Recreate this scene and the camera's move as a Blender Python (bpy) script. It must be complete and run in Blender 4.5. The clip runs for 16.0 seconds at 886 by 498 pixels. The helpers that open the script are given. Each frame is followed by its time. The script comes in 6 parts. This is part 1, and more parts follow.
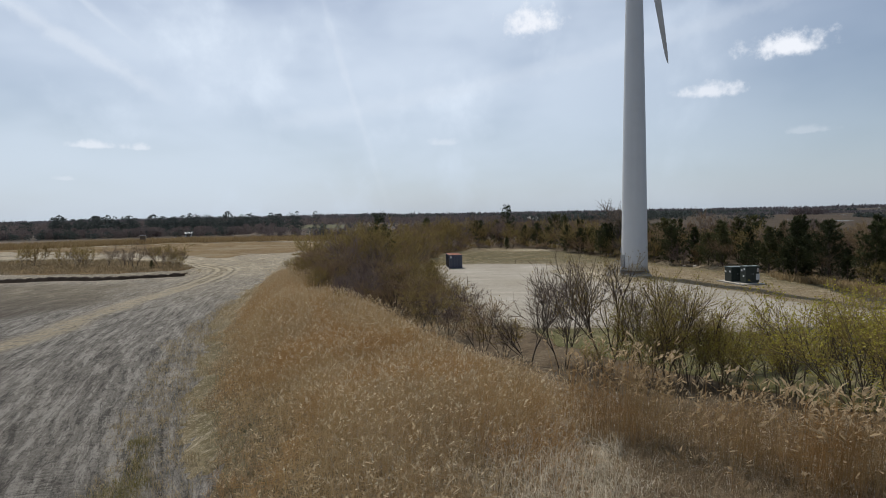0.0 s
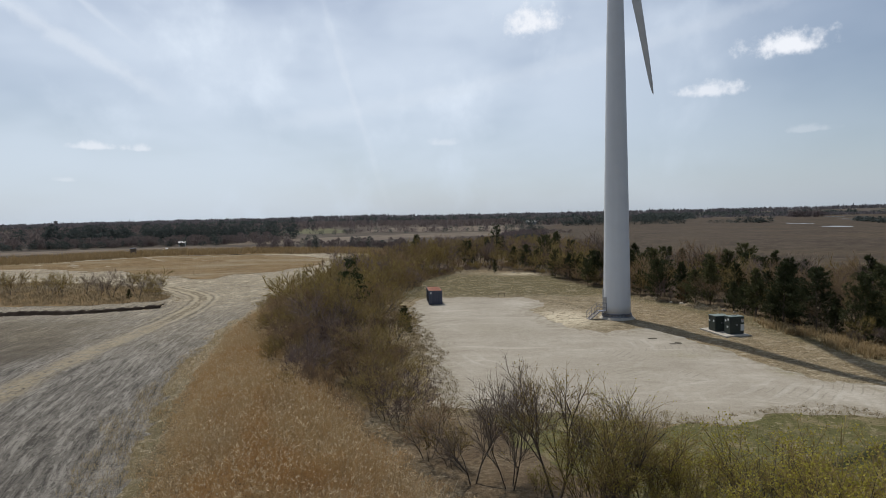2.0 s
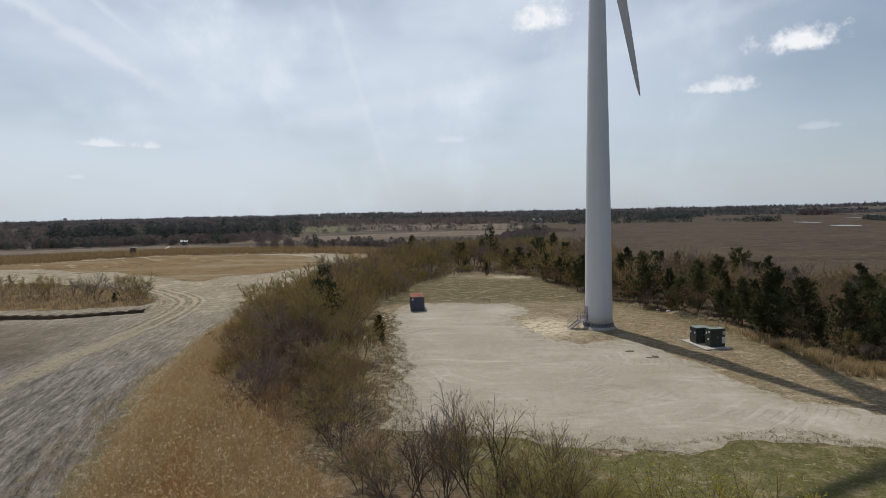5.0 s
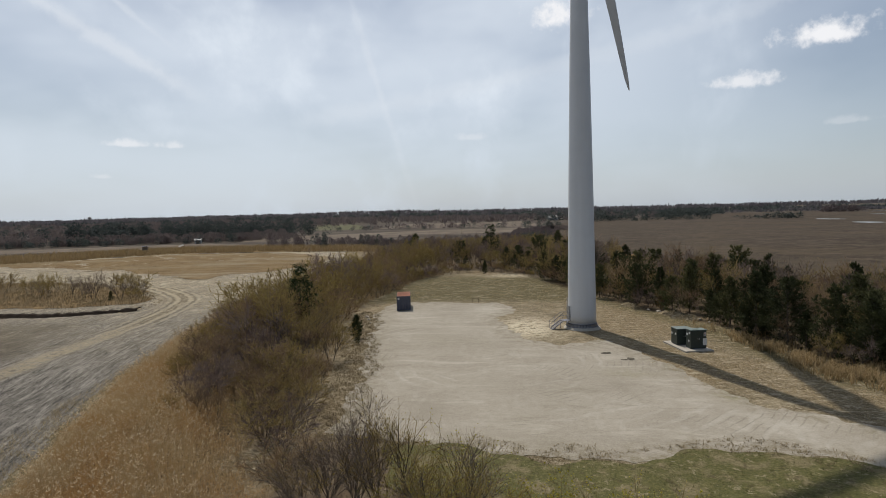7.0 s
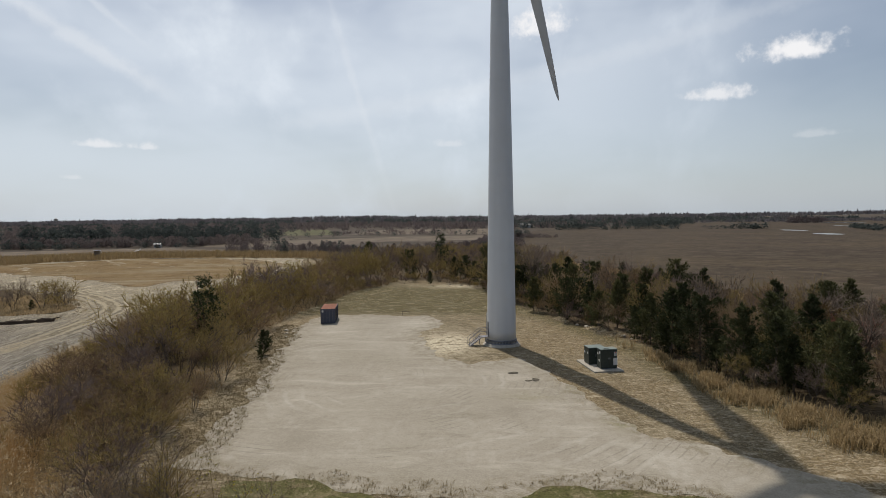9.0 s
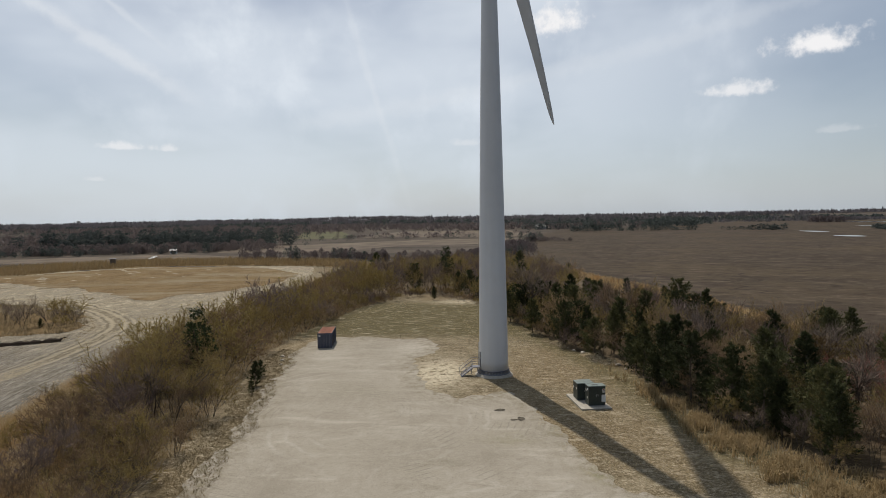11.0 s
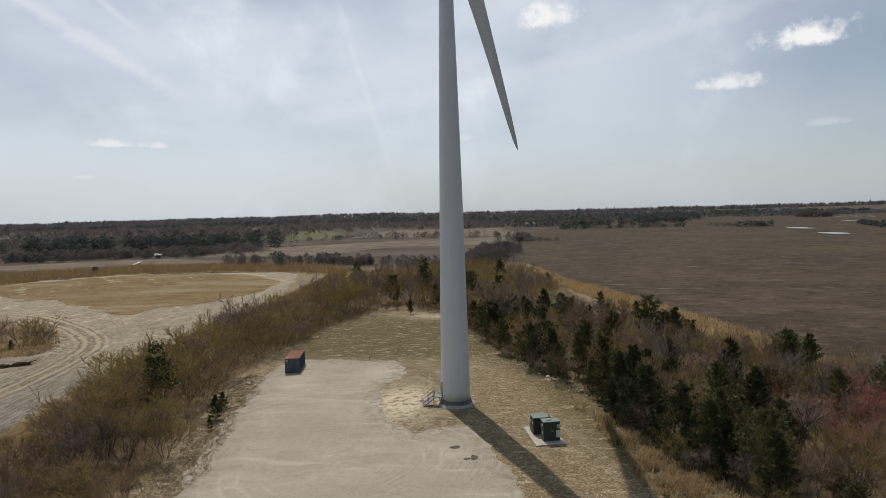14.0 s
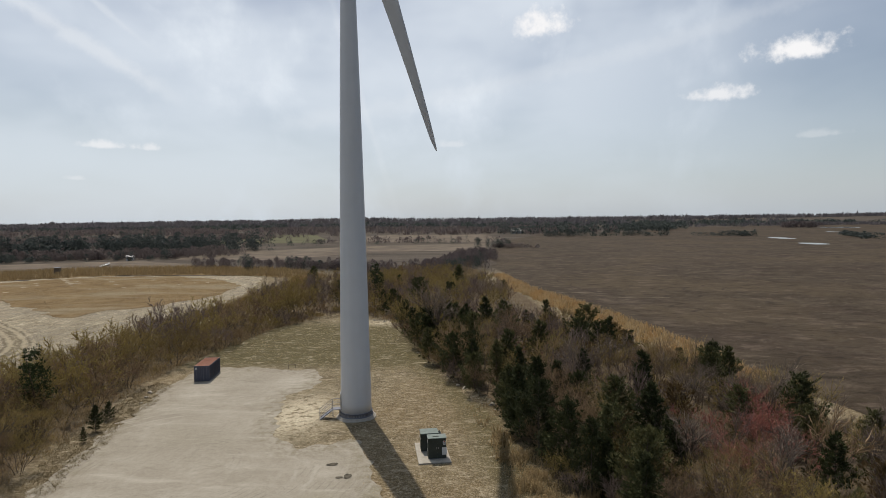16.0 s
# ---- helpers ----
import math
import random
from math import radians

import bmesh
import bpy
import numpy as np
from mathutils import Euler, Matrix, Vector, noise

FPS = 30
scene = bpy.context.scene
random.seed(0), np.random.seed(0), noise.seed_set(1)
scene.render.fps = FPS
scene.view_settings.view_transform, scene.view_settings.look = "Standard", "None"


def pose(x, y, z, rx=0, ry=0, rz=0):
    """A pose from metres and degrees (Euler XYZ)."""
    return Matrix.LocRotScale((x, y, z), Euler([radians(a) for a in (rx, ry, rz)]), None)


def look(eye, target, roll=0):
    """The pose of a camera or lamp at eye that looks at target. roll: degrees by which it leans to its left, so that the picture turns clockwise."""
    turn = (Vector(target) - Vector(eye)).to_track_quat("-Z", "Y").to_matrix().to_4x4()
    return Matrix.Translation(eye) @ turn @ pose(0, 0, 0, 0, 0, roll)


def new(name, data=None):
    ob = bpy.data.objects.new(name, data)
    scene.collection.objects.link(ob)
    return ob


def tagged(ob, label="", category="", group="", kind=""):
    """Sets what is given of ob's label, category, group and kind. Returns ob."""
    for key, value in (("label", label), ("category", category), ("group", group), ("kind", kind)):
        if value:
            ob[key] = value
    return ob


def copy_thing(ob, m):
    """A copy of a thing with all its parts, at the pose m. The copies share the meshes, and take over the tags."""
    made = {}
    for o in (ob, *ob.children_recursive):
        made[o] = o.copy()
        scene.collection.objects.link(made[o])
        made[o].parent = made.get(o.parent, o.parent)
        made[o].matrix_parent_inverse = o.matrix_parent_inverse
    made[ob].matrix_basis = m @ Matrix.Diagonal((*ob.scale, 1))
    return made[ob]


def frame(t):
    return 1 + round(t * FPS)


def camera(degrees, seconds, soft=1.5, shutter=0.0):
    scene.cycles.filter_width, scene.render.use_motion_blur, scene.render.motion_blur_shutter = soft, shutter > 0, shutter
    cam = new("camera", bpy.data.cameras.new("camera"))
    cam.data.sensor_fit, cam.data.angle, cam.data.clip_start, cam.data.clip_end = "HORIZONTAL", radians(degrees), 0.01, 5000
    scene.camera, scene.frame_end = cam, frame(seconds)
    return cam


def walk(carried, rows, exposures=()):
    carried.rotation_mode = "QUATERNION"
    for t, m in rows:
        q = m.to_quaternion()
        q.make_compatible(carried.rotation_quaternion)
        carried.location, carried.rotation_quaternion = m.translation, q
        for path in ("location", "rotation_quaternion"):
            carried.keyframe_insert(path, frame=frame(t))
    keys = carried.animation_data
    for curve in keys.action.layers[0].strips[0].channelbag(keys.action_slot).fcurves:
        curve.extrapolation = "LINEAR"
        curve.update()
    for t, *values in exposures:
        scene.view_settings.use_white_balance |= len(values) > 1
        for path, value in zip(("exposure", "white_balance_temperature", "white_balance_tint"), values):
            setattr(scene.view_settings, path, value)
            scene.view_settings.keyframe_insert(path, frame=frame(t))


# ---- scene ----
cam = camera(74.0, 16.0, soft=0.7)
PATH = [
    (0, (3.564, -5.158, 9.925), (2.077, 34.751, 7.672), -1.09),
    (0.5, (4.821, -3.733, 10.459), (3.919, 36.198, 8.287), -1.05),
    (1, (6.036, -2.538, 11.946), (4.244, 37.365, 9.809), -1.29),
    (1.5, (7.087, -1.697, 14.159), (4.621, 38.177, 12.168), -1.16),
    (2, (7.414, -1.363, 16.086), (5.887, 38.545, 13.840), -1.26),
    (2.5, (7.700, -1.186, 17.584), (4.781, 38.633, 15.164), -1.91),
    (3, (8.117, -0.918, 18.119), (5.527, 38.930, 15.799), -1.71),
    (3.5, (8.805, -0.523, 18.119), (6.540, 39.340, 15.714), -1.45),
    (4, (9.753, 0.013, 17.851), (7.708, 39.890, 15.469), -1.19),
    (6.5, (15.978, 2.416, 17.241), (13.488, 42.258, 14.697), -1.54),
    (7, (17.612, 2.922, 17.268), (14.248, 42.699, 14.723), -1.42),
    (7.5, (19.574, 3.765, 16.975), (16.564, 43.576, 14.510), -1.19),
    (8, (21.744, 4.732, 17.002), (19.897, 44.618, 14.615), -0.99),
    (8.5, (23.903, 5.705, 17.368), (22.629, 45.619, 15.065), -0.79),
    (9, (25.993, 6.691, 17.851), (24.160, 46.590, 15.688), -0.67),
    (11.5, (29.671, 7.297, 23.460), (26.606, 47.117, 21.237), -1.10),
    (12, (29.731, 7.005, 24.888), (26.172, 46.781, 22.613), -1.31),
    (12.5, (30.146, 6.789, 26.049), (25.237, 46.416, 23.679), -1.60),
    (13, (31.001, 6.985, 26.640), (28.011, 46.808, 24.348), -1.48),
    (13.5, (32.340, 7.198, 26.745), (30.026, 47.061, 24.393), -1.38),
    (14, (34.075, 7.839, 26.763), (31.585, 47.681, 24.241), -1.47),
    (14.5, (36.405, 8.580, 26.732), (33.847, 48.414, 24.147), -1.43),
    (15, (39.163, 9.592, 26.601), (35.860, 49.379, 24.141), -1.37),
    (15.5, (42.545, 10.997, 26.296), (39.165, 50.779, 23.863), -1.22),
    (16, (45.837, 12.472, 26.120), (43.854, 52.366, 23.991), -0.69),
]
walk(cam, [(t, look(eye, target, roll)) for t, eye, target, roll in PATH],
     [(0.0, -0.05, 6240, 10), (3.5, -0.06, 6370, 10), (7.0, -0.07, 6540, 10), (9.0, -0.07, 6620, 10), (12.0, -0.08, 6680, 10), (16.0, -0.02, 6680, 10)])

# ---- world, sun, exposure ----
SUN_AZ, SUN_EL = 113.0, 57.5          # degrees from +x towards +y, and above the ground
sun = new("sun", bpy.data.lights.new("sun", "SUN"))
sun.data.energy, sun.data.angle, sun.data.color = 3.7, radians(0.6), (1.0, 0.925, 0.825)
sd = Vector((math.cos(radians(SUN_AZ)) * math.cos(radians(SUN_EL)), math.sin(radians(SUN_AZ)) * math.cos(radians(SUN_EL)), math.sin(radians(SUN_EL))))
sun.matrix_world = look(sd * 300, (0, 0, 0))
scene.view_settings.exposure = 0.0


class Tree:
    """Short way to wire a node tree."""
    def __init__(self, tree):
        self.t = tree
        self.n, self.l = tree.nodes, tree.links

    def put(self, sock, v):
        if isinstance(v, bpy.types.NodeSocket):
            self.l.new(v, sock)
        elif isinstance(v, (tuple, list)) and len(v) == 3 and sock.type == "RGBA":
            sock.default_value = (*v, 1)
        else:
            sock.default_value = v

    def math(self, op, a, b=0.0, c=None, clamp=False):
        n = self.n.new("ShaderNodeMath")
        n.operation, n.use_clamp = op, clamp
        self.put(n.inputs[0], a)
        self.put(n.inputs[1], b)
        if c is not None:
            self.put(n.inputs[2], c)
        return n.outputs[0]

    def noise(self, vec, scale, detail=3.0, rough=0.55, distort=0.0):
        n = self.n.new("ShaderNodeTexNoise")
        if vec is not None:
            self.put(n.inputs["Vector"], vec)
        n.inputs["Scale"].default_value, n.inputs["Detail"].default_value = scale, detail
        n.inputs["Roughness"].default_value, n.inputs["Distortion"].default_value = rough, distort
        return n.outputs["Fac"]

    def voronoi(self, vec, scale, feature="F1", out="Distance"):
        n = self.n.new("ShaderNodeTexVoronoi")
        n.feature = feature
        self.put(n.inputs["Vector"], vec)
        n.inputs["Scale"].default_value = scale
        return n.outputs[out]

    def step(self, v, a, b, lo=0.0, hi=1.0):
        n = self.n.new("ShaderNodeMapRange")
        n.interpolation_type = "SMOOTHSTEP"
        self.put(n.inputs[0], v)
        for k, x in zip((1, 2, 3, 4), (a, b, lo, hi)):
            n.inputs[k].default_value = x
        return n.outputs[0]

    def mix(self, f, a, b, kind="MIX"):
        n = self.n.new("ShaderNodeMix")
        n.data_type, n.blend_type = "RGBA", kind
        self.put(n.inputs[0], f)
        self.put(n.inputs[6], a)
        self.put(n.inputs[7], b)
        return n.outputs[2]

    def ramp(self, f, *stops):
        n = self.n.new("ShaderNodeValToRGB")
        e = n.color_ramp.elements
        while len(e) < len(stops):
            e.new(0.5)
        for k, (p, c) in zip(e, stops):
            k.position, k.color = p, (*c, 1)
        self.put(n.inputs[0], f)
        return n.outputs[0]

    def mapping(self, vec, scale=(1, 1, 1), rot=(0, 0, 0), loc=(0, 0, 0)):
        n = self.n.new("ShaderNodeMapping")
        self.put(n.inputs[0], vec)
        n.inputs[1].default_value, n.inputs[2].default_value, n.inputs[3].default_value = loc, rot, scale
        return n.outputs[0]

    def coord(self, which="Object"):
        return self.n.new("ShaderNodeTexCoord").outputs[which]

    def position(self):
        return self.n.new("ShaderNodeNewGeometry").outputs["Position"]

    def island(self):
        return self.n.new("ShaderNodeNewGeometry").outputs["Random Per Island"]

    def random(self):
        return self.n.new("ShaderNodeObjectInfo").outputs["Random"]

    def attribute(self, name):
        n = self.n.new("ShaderNodeAttribute")
        n.attribute_name = name
        return n.outputs["Fac"]

    def bump(self, h, strength=0.5, distance=0.05):
        n = self.n.new("ShaderNodeBump")
        n.inputs["Strength"].default_value, n.inputs["Distance"].default_value = strength, distance
        self.put(n.inputs["Height"], h)
        return n.outputs[0]


# Sky: clear blue with thin high cloud and a few small cumulus low over the horizon.
world = bpy.data.worlds.new("sky")
scene.world = world
world.use_nodes = True
W = Tree(world.node_tree)
W.n.clear()
sky = W.n.new("ShaderNodeTexSky")
sky.sky_type, sky.sun_disc = "NISHITA", False
sky.sun_elevation, sky.sun_rotation = radians(SUN_EL), radians(90 - SUN_AZ)
sky.air_density, sky.dust_density, sky.ozone_density = 1.0, 1.6, 1.5
way = W.coord("Generated")
sep = W.n.new("ShaderNodeSeparateXYZ")
W.put(sep.inputs[0], way)
east = W.math("MULTIPLY", W.math("ARCTAN2", sep.outputs[0], sep.outputs[1]), 57.2958)
high = W.math("MULTIPLY", W.math("ARCSINE", sep.outputs[2]), 57.2958)
veil_at = W.mapping(way, (1.4, 1.0, 3.2), (0, 0, radians(35)))
veil = W.noise(veil_at, 1.7, 4.0, 0.5, 0.1)
veil2 = W.noise(W.mapping(way, (5.0, 1.2, 4.0), (0.3, 0.2, radians(-20))), 1.6, 5.0, 0.55, 0.15)
sunward = W.n.new("ShaderNodeVectorMath")
sunward.operation = "DOT_PRODUCT"
W.put(sunward.inputs[0], way)
sunward.inputs[1].default_value = sd
thin = W.math("ADD", W.step(veil, 0.3, 0.66, 0.22, 0.74), W.step(veil2, 0.5, 0.75, 0.0, 0.28), clamp=True)
thin = W.math("MULTIPLY", thin, W.step(sunward.outputs["Value"], 0.25, 0.78, 0.28, 1.12))
thin = W.math("MULTIPLY", thin, W.step(east, 8.0, 34.0, 1.0, 0.62))
fluff = W.noise(way, 34.0, 5.0, 0.6)
ruffle = W.noise(way, 80.0, 4.0, 0.6)
# east, elevation, half width, half height, density of each small cloud
CUMULUS = [(6.4, 17.1, 3.1, 1.7, 1.0), (28.0, 13.2, 3.6, 1.5, 1.0), (22.1, 10.3, 2.7, 0.95, 0.75), (-32.6, 6.35, 2.3, 0.5, 0.6),
           (-28.9, 6.3, 0.7, 0.45, 0.5), (-1.8, 7.0, 1.6, 0.5, 0.25), (-34.6, 3.6, 0.9, 0.3, 0.25), (29.8, 6.4, 2.0, 0.45, 0.2)]
puffs = None
for a, b, w, h, dens in CUMULUS:
    du = W.math("DIVIDE", W.math("SUBTRACT", east, a), w)
    dv = W.math("DIVIDE", W.math("SUBTRACT", high, b), h)
    flat = W.math("MULTIPLY", dv, W.math("ADD", 1.0, W.math("MULTIPLY", W.math("LESS_THAN", dv, 0.0), 0.9)))
    r = W.math("SQRT", W.math("ADD", W.math("MULTIPLY", du, du), W.math("MULTIPLY", flat, flat)))
    r = W.math("ADD", r, W.math("MULTIPLY", W.math("SUBTRACT", fluff, 0.5), 2.2))
    r = W.math("ADD", r, W.math("MULTIPLY", W.math("SUBTRACT", ruffle, 0.5), 0.8))
    one = W.math("MULTIPLY", W.step(r, 1.15, 0.2, 0.0, 1.0), dens)
    puffs = one if puffs is None else W.math("MAXIMUM", puffs, one)
base = W.mix(1.0, sky.outputs[0], (0.074, 0.074, 0.074), "MULTIPLY")
base = W.mix(thin, base, (0.76, 0.835, 0.925))
base = W.mix(W.step(high, 14.0, -1.0, 0.0, 0.55), base, (0.62, 0.715, 0.82))
# old vapour trails, spread wide: east and elevation of a point, rise per degree east, half width, strength, eastern limits
TRAILS = [(-31.2, 13.1, -0.55, 1.1, 0.40, -60, -25), (-29.5, 15.2, -0.75, 0.5, 0.28, -40, -27), (-11.5, 14.5, -3.2, 1.8, 0.22, -16, -6), (3.0, 12.5, 0.18, 1.2, 0.16, -20, 40)]
for a, b, k, w, dens, lo, hi in TRAILS:
    off = W.math("ABSOLUTE", W.math("SUBTRACT", W.math("SUBTRACT", high, b), W.math("MULTIPLY", W.math("SUBTRACT", east, a), k)))
    off = W.math("ADD", off, W.math("MULTIPLY", W.math("SUBTRACT", fluff, 0.5), w * 1.6))
    span = W.math("MULTIPLY", W.step(east, lo, lo + 6), W.step(east, hi, hi - 6))
    base = W.mix(W.math("MULTIPLY", W.math("MULTIPLY", W.step(off, w, 0.0), span), dens), base, (0.84, 0.88, 0.93))
base = W.mix(puffs, base, (0.93, 0.94, 0.97))
back = W.n.new("ShaderNodeBackground")
W.put(back.inputs[0], base)
back.inputs[1].default_value = 1.0
out = W.n.new("ShaderNodeOutputWorld")
W.l.new(back.outputs[0], out.inputs[0])


# ---- materials ----
def material(name, build, rough=0.85, metal=0.0, spec=0.3):
    """build(tree) gives the colour, and perhaps a normal and a roughness."""
    m = bpy.data.materials.new(name)
    m.use_nodes = True
    t = Tree(m.node_tree)
    b = t.n["Principled BSDF"]
    b.inputs["Roughness"].default_value, b.inputs["Metallic"].default_value = rough, metal
    b.inputs["Specular IOR Level"].default_value = spec
    got = build(t)
    got = got if isinstance(got, tuple) and len(got) in (2, 3) and not isinstance(got[0], float) else (got,)
    t.put(b.inputs["Base Color"], got[0])
    if len(got) > 1 and got[1] is not None:
        t.put(b.inputs["Normal"], got[1])
    if len(got) > 2:
        t.put(b.inputs["Roughness"], got[2])
    return m


def ground_mat(t):
    """Dry winter grass over pale shelly soil: straw, brown and bare patches, more olive where the plateau is moist."""
    p = t.position()
    big, mid, fine = t.noise(p, 0.035, 4), t.noise(p, 0.35, 5, 0.65), t.noise(p, 2.6, 5, 0.7)
    c = t.ramp(mid, (0.3, (0.075, 0.06, 0.034)), (0.5, (0.145, 0.115, 0.067)), (0.68, (0.24, 0.20, 0.13)))
    c = t.mix(t.step(big, 0.46, 0.62, 0, 0.8), c, t.ramp(fine, (0.3, (0.10, 0.072, 0.036)), (0.7, (0.22, 0.16, 0.085))))
    c = t.mix(t.step(t.noise(t.mapping(p, (1, 1.6, 1), (0, 0, 0.5)), 2.6, 6, 0.75, 0.4), 0.51, 0.62, 0, 0.8), c, t.ramp(fine, (0.35, (0.22, 0.178, 0.118)), (0.65, (0.40, 0.345, 0.255))))
    moist = t.attribute("olive")
    c = t.mix(t.math("MULTIPLY", moist, t.step(mid, 0.3, 0.55, 0.7, 1.0)), c, t.ramp(fine, (0.3, (0.05, 0.045, 0.018)), (0.7, (0.115, 0.098, 0.043))))
    sand = t.math("MULTIPLY", t.attribute("sand"), t.step(t.noise(p, 0.8, 5, 0.65), 0.36, 0.52))
    c = t.mix(sand, c, t.ramp(fine, (0.3, (0.42, 0.365, 0.26)), (0.7, (0.62, 0.555, 0.42))))
    scuff = t.noise(t.mapping(p, (0.5, 1.3, 1), (0, 0, radians(35))), 0.75, 7, 0.72, 0.4)
    c = t.mix(t.math("MULTIPLY", moist, t.step(scuff, 0.55, 0.62, 0, 0.85)), c, (0.38, 0.33, 0.24))
    c = t.mix(t.step(t.noise(t.mapping(p, (1, 1.8, 1), (0, 0, radians(-20))), 3.4, 6, 0.8, 0.3), 0.575, 0.63, 0, 0.75), c, (0.46, 0.41, 0.315))
    c = t.mix(t.step(t.noise(p, 5.0, 6, 0.8), 0.56, 0.36, 0.0, 0.65), c, (0.065, 0.05, 0.028))
    bare = t.noise(t.mapping(p, (0.7, 1.5, 1), (0, 0, radians(-32))), 0.8, 8, 0.78, 0.4)
    dry = t.math("SUBTRACT", 1.0, t.math("MULTIPLY", moist, 0.85))
    c = t.mix(t.math("MULTIPLY", dry, t.step(bare, 0.53, 0.60, 0, 0.6)), c, t.ramp(fine, (0.3, (0.27, 0.225, 0.155)), (0.7, (0.47, 0.41, 0.30))))
    c = t.mix(t.step(bare, 0.45, 0.36, 0, 0.65), c, t.ramp(fine, (0.3, (0.07, 0.052, 0.028)), (0.7, (0.15, 0.115, 0.065))))
    speck = t.noise(p, 3.2, 7, 0.85, 0.3)
    c = t.mix(t.math("MULTIPLY", dry, t.step(speck, 0.545, 0.61, 0.0, 0.6)), c, (0.40, 0.345, 0.25))
    c = t.mix(t.step(speck, 0.46, 0.39, 0.0, 0.6), c, (0.05, 0.039, 0.022))
    c = t.mix(t.math("MULTIPLY", t.attribute("litter"), t.step(mid, 0.25, 0.6, 1.0, 0.7)), c, t.ramp(fine, (0.3, (0.042, 0.029, 0.018)), (0.7, (0.105, 0.075, 0.046))))
    heath = t.noise(t.mapping(p, (0.3, 1, 1)), 0.05, 6, 0.65)
    c = t.mix(t.attribute("heath"), c, t.ramp(heath, (0.35, (0.045, 0.037, 0.029)), (0.5, (0.066, 0.054, 0.043)), (0.66, (0.10, 0.082, 0.064))))
    return c, t.bump(t.math("ADD", mid, t.math("MULTIPLY", fine, 0.5)), 0.9, 0.25)


def gravel_mat(t):
    """Pale crushed-shell gravel with wheel arcs, thin weeds towards its edge."""
    p = t.position()
    mid, fine, grit = t.noise(p, 0.14, 5, 0.6), t.noise(p, 1.3, 6, 0.7), t.noise(p, 9.0, 4, 0.7)
    c = t.ramp(mid, (0.3, (0.215, 0.19, 0.149)), (0.52, (0.28, 0.253, 0.205)), (0.72, (0.35, 0.323, 0.272)))
    c = t.mix(t.step(fine, 0.36, 0.7, 0.0, 0.5), c, (0.2, 0.177, 0.134))
    c = t.mix(t.step(t.noise(t.mapping(p, (1, 0.35, 1), (0, 0, radians(28))), 0.7, 6, 0.7, 0.3), 0.52, 0.74, 0.0, 0.4), c, (0.37, 0.343, 0.295))
    c = t.mix(t.step(t.noise(p, 0.07, 4, 0.6), 0.5, 0.66, 0.0, 0.5), c, (0.19, 0.167, 0.121))
    arcs = t.n.new("ShaderNodeTexWave")
    arcs.wave_type, arcs.rings_direction = "RINGS", "Z"
    t.put(arcs.inputs["Vector"], t.mapping(p, (1, 1, 0), loc=(-19, -69, 0)))
    arcs.inputs["Scale"].default_value, arcs.inputs["Distortion"].default_value, arcs.inputs["Detail"].default_value = 0.16, 5.0, 3.0
    c = t.mix(t.math("MULTIPLY", t.step(arcs.outputs[1], 0.8, 0.97, 0, 0.25), t.step(t.noise(p, 0.09), 0.5, 0.66)), c, (0.42, 0.399, 0.352))
    ring = t.n.new("ShaderNodeTexWave")
    ring.wave_type, ring.rings_direction = "RINGS", "Z"
    t.put(ring.inputs["Vector"], t.mapping(p, (1, 1, 0), loc=(-14, -72, 0)))
    ring.inputs["Scale"].default_value, ring.inputs["Distortion"].default_value, ring.inputs["Detail"].default_value, ring.inputs["Detail Scale"].default_value = 0.42, 3.0, 4.0, 0.6
    c = t.mix(t.math("MULTIPLY", t.step(ring.outputs[1], 0.12, 0.02, 0, 0.6), t.step(t.noise(p, 0.11, 4, 0.6), 0.53, 0.64)), c, (0.15, 0.135, 0.103))
    c = t.mix(t.step(t.noise(t.mapping(p, (0.3, 1.2, 1), (0, 0, radians(42))), 1.1, 6, 0.75, 0.6), 0.44, 0.34, 0, 0.3), c, (0.165, 0.148, 0.113))
    smear = t.noise(t.mapping(p, (0.28, 1.0, 1), (0, 0, radians(-38))), 0.32, 7, 0.7, 0.8)
    c = t.mix(t.step(smear, 0.52, 0.70, 0, 0.3), c, (0.47, 0.437, 0.37))
    c = t.mix(t.step(smear, 0.44, 0.33, 0, 0.5), c, (0.17, 0.148, 0.108))
    pebble = t.voronoi(p, 2.2)
    c = t.mix(t.math("MULTIPLY", t.step(pebble, 0.16, 0.07, 0, 0.7), t.step(t.noise(p, 0.5, 4, 0.6), 0.5, 0.6)), c, (0.11, 0.095, 0.07))
    edge = t.math("MULTIPLY", t.step(t.attribute("edge"), 4.5, 0.2), t.step(t.noise(p, 0.8, 6, 0.7), 0.42, 0.62))
    c = t.mix(edge, c, t.ramp(fine, (0.3, (0.125, 0.105, 0.0632)), (0.7, (0.22, 0.192, 0.137))))
    c = t.mix(t.math("MULTIPLY", t.attribute("weedy"), t.step(t.noise(p, 0.9, 6, 0.72, 0.4), 0.4, 0.58)), c, t.ramp(fine, (0.35, (0.10, 0.098, 0.042)), (0.6, (0.24, 0.215, 0.13))))
    c = t.mix(t.step(grit, 0.35, 0.75, 0.0, 0.3), c, (0.43, 0.404, 0.358))
    stone = t.noise(p, 4.0, 6, 0.85, 0.2)
    c = t.mix(t.step(stone, 0.46, 0.36, 0.0, 0.22), c, (0.14, 0.124, 0.094))
    c = t.mix(t.step(stone, 0.55, 0.65, 0.0, 0.3), c, (0.44, 0.41, 0.34))
    c = t.mix(t.step(grit, 0.42, 0.3, 0.0, 0.3), c, (0.12, 0.105, 0.0822))
